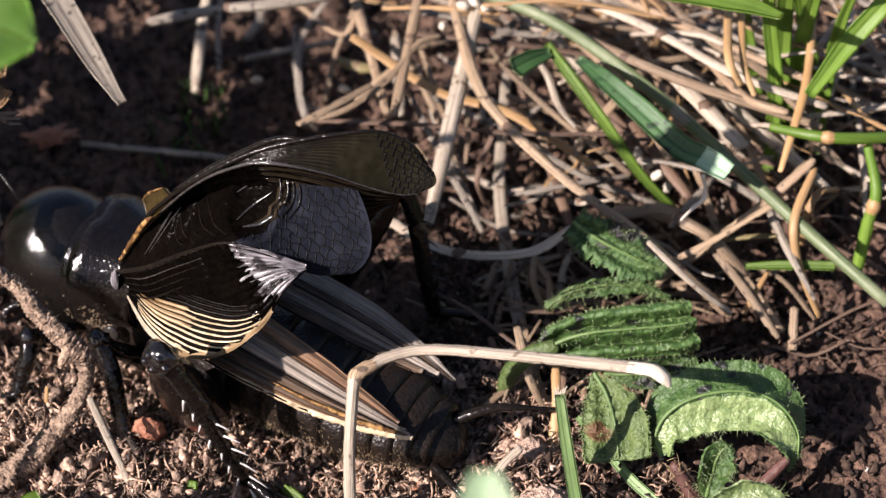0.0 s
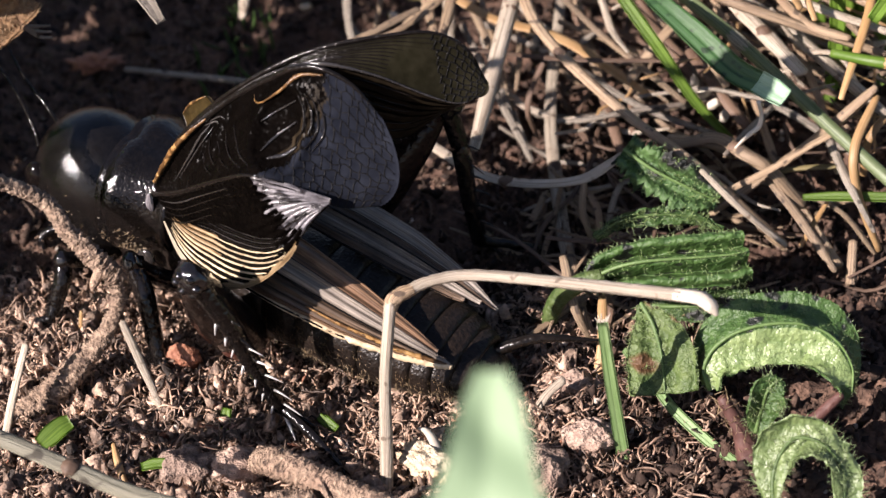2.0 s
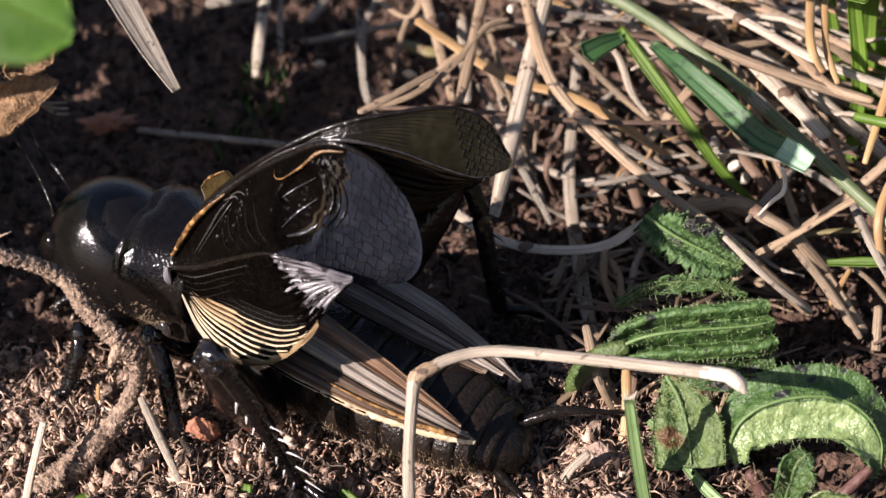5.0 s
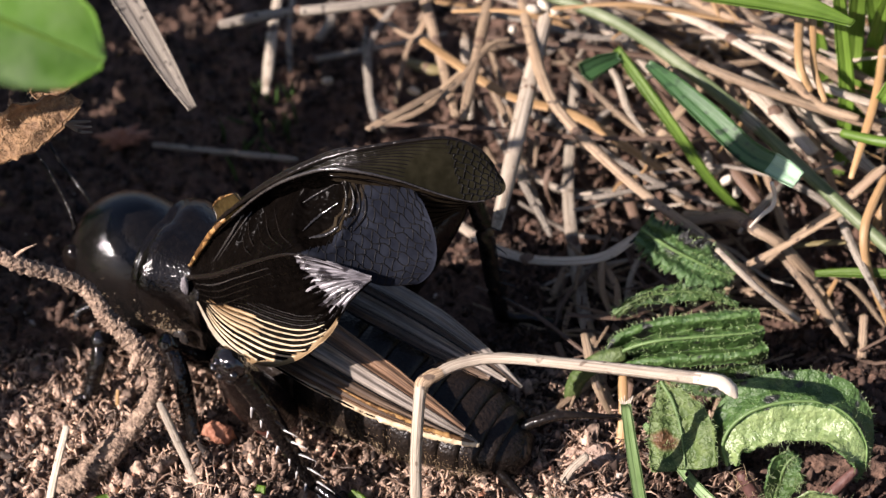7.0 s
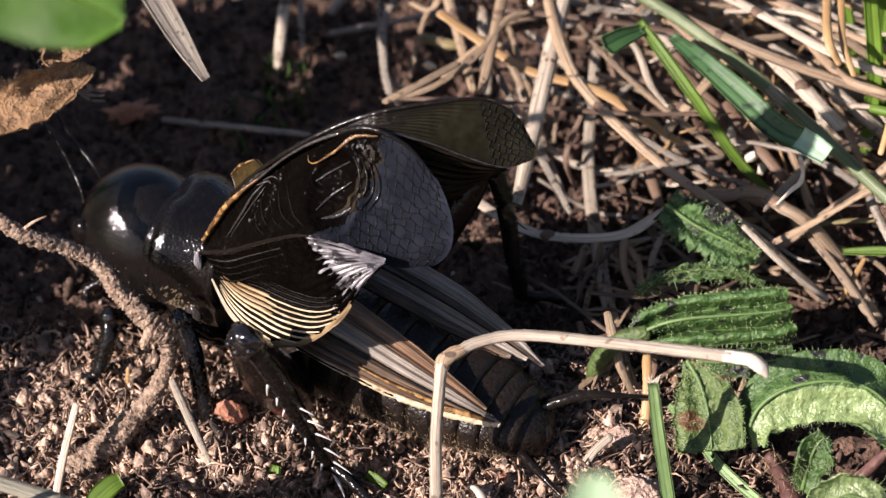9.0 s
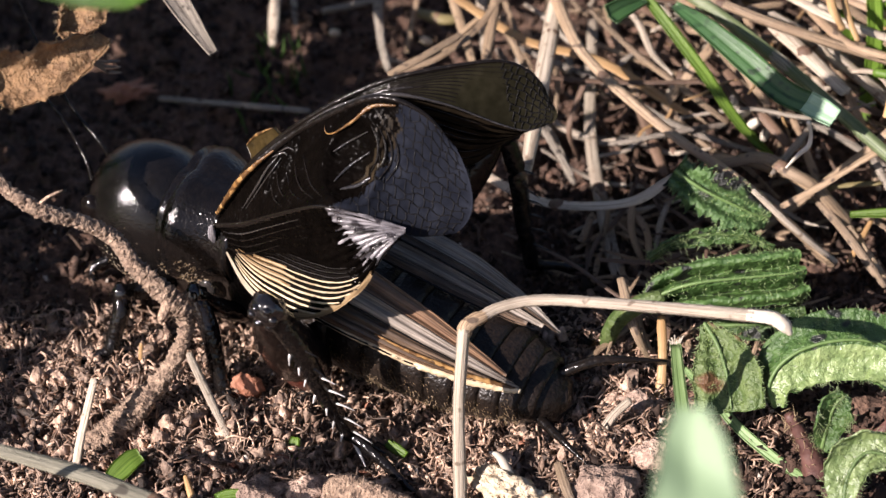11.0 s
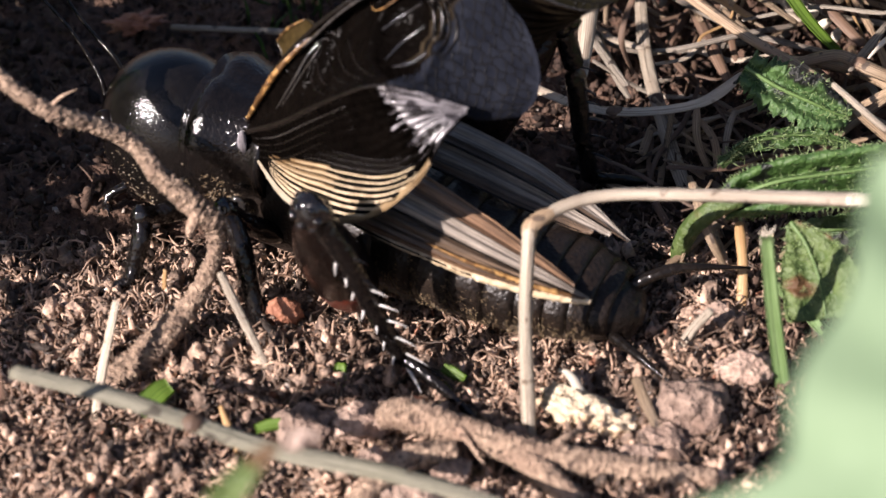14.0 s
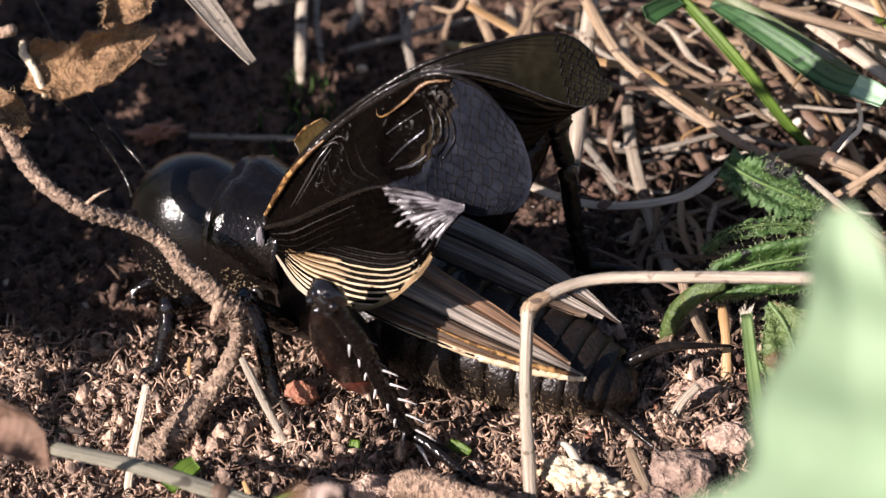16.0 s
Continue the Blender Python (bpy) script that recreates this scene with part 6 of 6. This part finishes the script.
dry = thing("dry_leaf", (-2.3, 0.6, 2.1), "curled brown dead leaf with woolly surface", "leaf")
do = np.array((-2.3, 0.6, 2.1))
for k, (pts, wd, nv) in enumerate((([(-2.50, 0.53, 2.05), (-2.42, 0.53, 2.02), (-2.31, 0.54, 2.00), (-2.18, 0.60, 2.02), (-2.07, 0.68, 2.04), (-1.98, 0.77, 2.06)], [0.20, 0.27, 0.26, 0.24, 0.17, 0.05], (0.0, -0.75, 0.6)),
                                   ([(-2.17, 0.73, 2.10), (-2.10, 0.79, 2.15), (-2.03, 0.85, 2.21), (-1.96, 0.91, 2.31), (-1.91, 0.96, 2.46)], [0.10, 0.18, 0.20, 0.18, 0.06], (0.2, -0.8, 0.4)))):
    G = ribbon_grid(np.array(pts) - do, wd, nv, lambda u: 0.22 * u * u + 0.05 * math.sin(u * 5), 40, 19, wave=0.03, seed=3 + k, serr=0.05)
    for i in range(G.shape[0]):
        for j in range(G.shape[1]):
            G[i, j] += np.array(noise.noise_vector(Vector(G[i, j]) * 9)[:]) * 0.028
    lf = sheet_object("leaf_blade", G, 0.014, ["dry_leaf"], dry)
    rr = np.random.RandomState(k)
    ii, jj = rr.randint(1, 39, 500), rr.randint(0, 19, 500)
    v, f, uv = hairs_data(G[ii, jj], rr.randn(500, 3) + np.array((0, -0.8, 0.5)), 0.035, 0.002, 2)
    tagged(mesh_object("wool", v, f, "fuzz", lf, uvs=uv), kind="stuff")
tube("rolled_rim", np.array([(-2.52, 0.57, 2.14), (-2.52, 0.54, 2.10), (-2.48, 0.50, 2.05), (-2.45, 0.46, 1.99), (-2.43, 0.41, 1.94)]) - do, [0.012, 0.022, 0.018, 0.020, 0.008], "husk", dry, "pale rolled rim of the dead leaf", sides=8, n=30, wob=0.1)
for s in (0, 1, 2):
    tube("bristle", np.array([(-2.02, 0.66, 2.0), (-1.96, 0.68, 1.985 - 0.03 * s), (-1.90, 0.70, 1.975 - 0.035 * s)]) - do, [0.010, 0.009, 0.005], "grey", dry, "pale bristle on the leaf edge", sides=5, n=8)
tube("leaf_stalk", np.array([(-2.58, 0.66, 2.15), (-2.75, 0.75, 2.05), (-2.9, 0.92, 1.82)]) - do, [0.03, 0.028, 0.035], "bark", dry, sides=8, n=12)
scrap = thing("dead_leaf_scrap", (-2.62, 0.18, 2.05), "small woolly brown dead leaf scrap on the twig", "leaf")
G = ribbon_grid(np.array([(-2.80, 0.71, 1.78), (-2.72, 0.67, 1.73), (-2.66, 0.64, 1.69), (-2.60, 0.59, 1.62)]) - (-2.62, 0.18, 2.05), [0.10, 0.16, 0.14, 0.05], (0.1, -0.7, 0.7), lambda u: 0.2 * u * u, 24, 11, wave=0.03, seed=9, serr=0.08)
lf = sheet_object("leaf_blade", G, 0.014, ["dry_leaf"], scrap)
rr = np.random.RandomState(5)
ii, jj = rr.randint(1, 23, 260), rr.randint(0, 11, 260)
v, f, uv = hairs_data(G[ii, jj], rr.randn(260, 3) + np.array((0, -0.8, 0.5)), 0.035, 0.002, 2)
tagged(mesh_object("wool", v, f, "fuzz", lf, uvs=uv), kind="stuff")


blade("grass_shoot", [(-1.75, -2.6, 0.1), (-1.60, -2.75, 1.2), (-1.32, -2.86, 2.15), (-1.12, -2.80, 2.46), (-1.0, -2.75, 2.57)], [0.07, 0.09, 0.10, 0.08, 0.02], (0.2, -0.7, 0.6), "leaf_yellow", "yellow-green grass blade leaning close before the lens")
for at, turn_, label in (((-1.05, -1.96, 1.72), 0.2, "small pinkish dead leaf tip before the lens"), ((1.11, -2.8, 2.74), 0.4, "pinkish-brown dead leaf curled close to the lens"), ((-2.38, -1.28, 1.42), -0.5, "dark brown dead leaf curled close to the lens")):
    dead = thing("dead_leaf", at, label, "leaf")
    ca, sa = math.cos(turn_), math.sin(turn_)
    k_ = 0.32 if -2 < at[0] < 0 else 1.0
    G = k_ * ribbon_grid([(-0.17 * ca, -0.17 * sa, -0.10), (-0.06 * ca, -0.06 * sa, 0.03), (0.06 * ca, 0.06 * sa, 0.02), (0.16 * ca, 0.16 * sa, -0.10)], [0.08, 0.20, 0.18, 0.04], (0, -0.7, 0.7), lambda u: 0.3 * u * u, 26, 13, wave=0.04, seed=int(at[0] * 10 + 40), serr=0.05)
    sheet_object("leaf_blade", G, 0.014, ["brown_leaf" if at[0] < -2 else "pink_leaf"], dead)
    tube("leaf_stalk", [(-0.17 * ca, -0.17 * sa, -0.10), (-0.3 * ca, 0.0, -0.6), (-0.35 * ca, 0.1, -at[2] + 0.02)], [0.02, 0.022, 0.025], "bark", dead, sides=8, n=14)


# ---- small bits on the soil ----
def lump(name, at, size, mat, label, category, seed, sub=3, rough=0.35, freq=2.0, turn=(0, 0, 0)):
    v, f, uv = blob_data((0, 0, 0), size, seed, sub, rough, freq, Euler(turn).to_matrix())
    ob = mesh_object(name, v, f, mat, uvs=uv)
    ob.location = Vector(at) * CM
    return tagged(ob, label, category)


lump("red_soil_flake", (-2.46, 2.82, 0.06), (0.14, 0.07, 0.04), "flake", "reddish-brown flake lying on dark soil", "flake", 1, 4, 0.8, 3.0, turn=(0, 0, 0.2))
lump("seed_husk", (-0.07, -0.41, 0.20), (0.17, 0.09, 0.06), "husk", "pale crumbled seed husk on the soil", "husk", 2, 4, 0.5, 2.6, turn=(0, 0, -0.6))
lump("seed_husk", (0.09, -0.49, 0.18), (0.10, 0.07, 0.05), "husk", "pale broken seed husk on the soil", "husk", 3, 4, 0.5, 2.6)
solo("white_rootlet", [(-0.04, -0.33, 0.20), (-0.07, -0.29, 0.25), (-0.10, -0.27, 0.28), (-0.14, -0.26, 0.29)], [0.028, 0.024, 0.017, 0.006], "root_white", "curved white sprout by the husk", "rootlet", sides=8, n=16)
lump("soil_clod", (0.43, -0.42, 0.20), (0.17, 0.13, 0.12), "clod", "grey-brown clod of soil", "clod", 5, 4)
lump("soil_clod", (0.30, -0.60, 0.16), (0.12, 0.10, 0.09), "clod", "crumbly brown clod of soil", "clod", 6, 4)
lump("soil_clod", (-1.03, -0.45, 0.16), (0.16, 0.10, 0.09), "clod", "crumbly brown clod of soil", "clod", 7, 4)
lump("soil_clod", (-1.28, -0.47, 0.17), (0.15, 0.10, 0.09), "clod", "reddish clod of soil", "clod", 8, 4)
lump("soil_clod", (-0.80, -0.92, 0.18), (0.20, 0.14, 0.12), "clod", "reddish clod of soil beside the root", "clod", 9, 4)
lump("soil_clod", (-0.55, -0.98, 0.16), (0.15, 0.12, 0.10), "clod", "crumbly brown clod of soil", "clod", 10, 4)
lump("soil_clod", (0.62, 0.15, 0.14), (0.14, 0.10, 0.10), "clod", "grey-brown clod of soil", "clod", 11, 4)
lump("soil_clod", (-0.62, -0.8, 0.24), (0.09, 0.07, 0.06), "clod", "crumbly pale brown clod of soil", "clod", 70, 4)
lump("soil_clod", (-0.95, -0.72, 0.22), (0.07, 0.06, 0.05), "clod", "crumbly pale brown clod of soil", "clod", 71, 4)
lump("soil_clod", (0.2, -0.72, 0.2), (0.1, 0.07, 0.06), "clod", "crumbly pale brown clod of soil", "clod", 72, 4)
lump("soil_clod", (0.7, -0.2, 0.2), (0.12, 0.1, 0.09), "clod", "crumbly pale brown clod of soil", "clod", 73, 4)
lump("soil_clod", (-0.35, -0.55, 0.18), (0.07, 0.05, 0.05), "clod", "crumbly pale brown clod of soil", "clod", 74, 4)
lump("soil_clod", (-1.42, 0.23, 0.20), (0.10, 0.05, 0.085), "flake", "orange-red earthy lump under the middle leg", "clod", 12, 3)


for k, at in enumerate(((0.17, 2.91, 1.05), (0.31, 2.89, 1.05), (0.05, 2.84, 0.95), (-0.17, 3.08, 1.0), (1.27, 2.12, 0.5), (1.33, 2.05, 0.48), (1.39, 1.99, 0.45), (1.22, 2.19, 0.52), (0.23, 2.95, 1.05), (-0.6, 3.1, 0.25), (-1.2, 3.35, 0.12))):
    tagged(lump("grass_seed", at, (0.045, 0.028, 0.026), "root_white" if k < 9 else "husk", "small pale grass seed caught in the straw", "seed", 60 + k, 3, 0.15, 1.5, (0.3 * k, 0.4, 0.7 * k)), group="grass seeds")
moss = thing("moss_sprout", (-1.55, 3.05, 0.0), "tiny green moss sprout on dark soil", "moss")
rm = np.random.RandomState(9)
for k in range(26):
    b = np.array((0.10 * rm.randn(), 0.22 * rm.randn(), 0.0))
    tip = b + np.array((0.05 * rm.randn(), 0.05 * rm.randn(), rm.uniform(0.10, 0.22)))
    tube("frond", [b, (b + tip) / 2 + 0.02 * rm.randn(3), tip], [0.008, 0.012, 0.003], "moss", moss, sides=5, n=8)


def bit(pts, w, label, seed):
    blade("leaf_bit", pts, [w * 0.75, w, w * 0.95, w * 0.7], (-0.1, -0.5, 0.85), "fresh", label, fold=0.1, n=12, category="leaf bit")


bit([(-2.01, -0.41, 0.22), (-1.97, -0.37, 0.24), (-1.92, -0.32, 0.26), (-1.88, -0.285, 0.26)], 0.11, "bright green torn leaf bit on the soil", 1)
bit([(-1.14, -0.24, 0.12), (-1.13, -0.17, 0.17), (-1.12, -0.12, 0.22)], 0.06, "small yellow-green leaf bit on the soil", 2)
bit([(-1.48, -0.52, 0.22), (-1.40, -0.50, 0.23), (-1.30, -0.50, 0.22)], 0.05, "narrow green leaf bit on the soil", 3)
bit([(-0.66, -0.10, 0.16), (-0.62, -0.13, 0.16), (-0.56, -0.17, 0.15)], 0.05, "small green leaf bit by the hind foot", 4)
solo("orange_stalk", [(-1.55, -0.60, 0.16), (-1.60, -0.50, 0.22), (-1.64, -0.40, 0.24)], [0.018, 0.02, 0.012], "gold", "short orange dry stalk on the soil", "grass stalk", sides=8, n=12)


def build_litter(seed, number, tone, box, lift, size, label):
    """Thin tangled dry stems on the soil at the foot of the grass."""
    rng = np.random.RandomState(seed)
    parts = []
    for i in range(number):
        x, y = rng.uniform(box[0], box[1]), rng.uniform(box[2], box[3])
        if x < 0.3 and y < 2.2:
            continue
        a, ln = rng.normal(-0.7, 0.8), rng.uniform(0.3, 1.2)
        d = np.array([math.cos(a), math.sin(a), 0]) * ln / 2
        z = ground_height(x, y) + rng.uniform(0.02, lift)
        b = np.array([0, 0, 0.10 * rng.randn()])
        p = np.array([x, y, z])
        w = size * rng.uniform(0.6, 1.3)
        parts.append(tube_data([p - d + b, p - d * 0.3 + 0.018 * rng.randn(3), p + d * 0.4 + 0.018 * rng.randn(3), p + d - b], [w * 0.8, w, w, w * 0.5], sides=8, n=12, flat=0.5, groove=0.06, seed=i))
    v, f, uv = joined(parts)
    tagged(mesh_object("dry_grass_litter", v, f, tone, uvs=uv), label, "dry grass", kind="stuff")


build_litter(36, 40, "tan", (0.35, 1.5, 0.5, 1.7), 0.12, 0.016, "short broken dry stems on soil beside the tail")
build_litter(31, 45, "tan", (-0.2, 2.9, 1.5, 4.3), 0.4, 0.018, "tangle of thin tan dry grass stems on the soil")
build_litter(32, 35, "grey", (0.2, 2.9, 1.3, 4.3), 0.6, 0.020, "tangle of grey dry grass stems on the soil")
build_litter(33, 80, "brown", (0.0, 2.9, 0.9, 4.3), 0.3, 0.014, "dark rotting grass stems on the soil")
build_litter(34, 50, "gold", (0.7, 3.0, 1.9, 4.3), 0.9, 0.013, "thin golden dry stems in the grass tuft")
build_litter(35, 45, "pale", (0.6, 3.0, 2.0, 4.3), 0.9, 0.022, "bleached dry grass stems in the tuft")


# ---- what moves ----
# how far the wings are drawn together (1) or spread (-1) at each tenth of a second of the song
SONG = {0.0: 0.5, 0.3: 0.7, 0.6: -0.5, 0.8: 1.0, 1.1: 0.8, 1.4: -0.3, 1.5: 0.6, 1.7: 0.5, 2.2: 0.2, 2.3: 0.5, 2.5: 0.9, 2.9: 0.8, 3.2: -0.5, 3.5: 0.2, 3.7: -0.2, 4.0: 0.3, 4.1: 1.0,
        4.4: 0.8, 4.7: -0.4, 4.9: 0.7, 5.2: 0.9, 5.5: -0.5, 5.7: 0.6, 6.0: 0.8, 6.3: -0.5, 6.6: -0.5, 7.0: 0.4, 7.2: -0.2, 7.3: 0.6, 7.7: 0.2, 8.0: -0.4, 8.1: 0.3, 8.4: 0.2, 8.5: 0.5, 8.7: 0.3, 8.9: -0.5,
        9.0: 0.1, 9.3: -0.5, 9.6: -0.4, 9.9: 0.6, 10.2: 0.9, 10.5: -0.4, 10.8: 0.7, 11.1: 0.9, 11.4: -0.4, 11.8: 0.8, 12.2: 0.9, 12.5: -0.3, 12.8: 0.5, 13.1: -0.3, 13.2: 0.2, 13.4: 0.3, 13.5: 1.0, 13.7: 0.6, 13.8: 1.0, 13.9: 0.3, 14.0: 0.2, 14.1: 0.4}


def motions():
    for (w, h), s in zip(WINGS, (1, -1)):
        rows = []
        for k in range(161):
            t = k / 10
            a = SONG.get(t, 0.0) * s
            rows.append((t, pose(h[0] * CM, h[1] * CM, h[2] * CM, 11 * a, 0, 5 * a)))
        walk(w, rows)


motions()
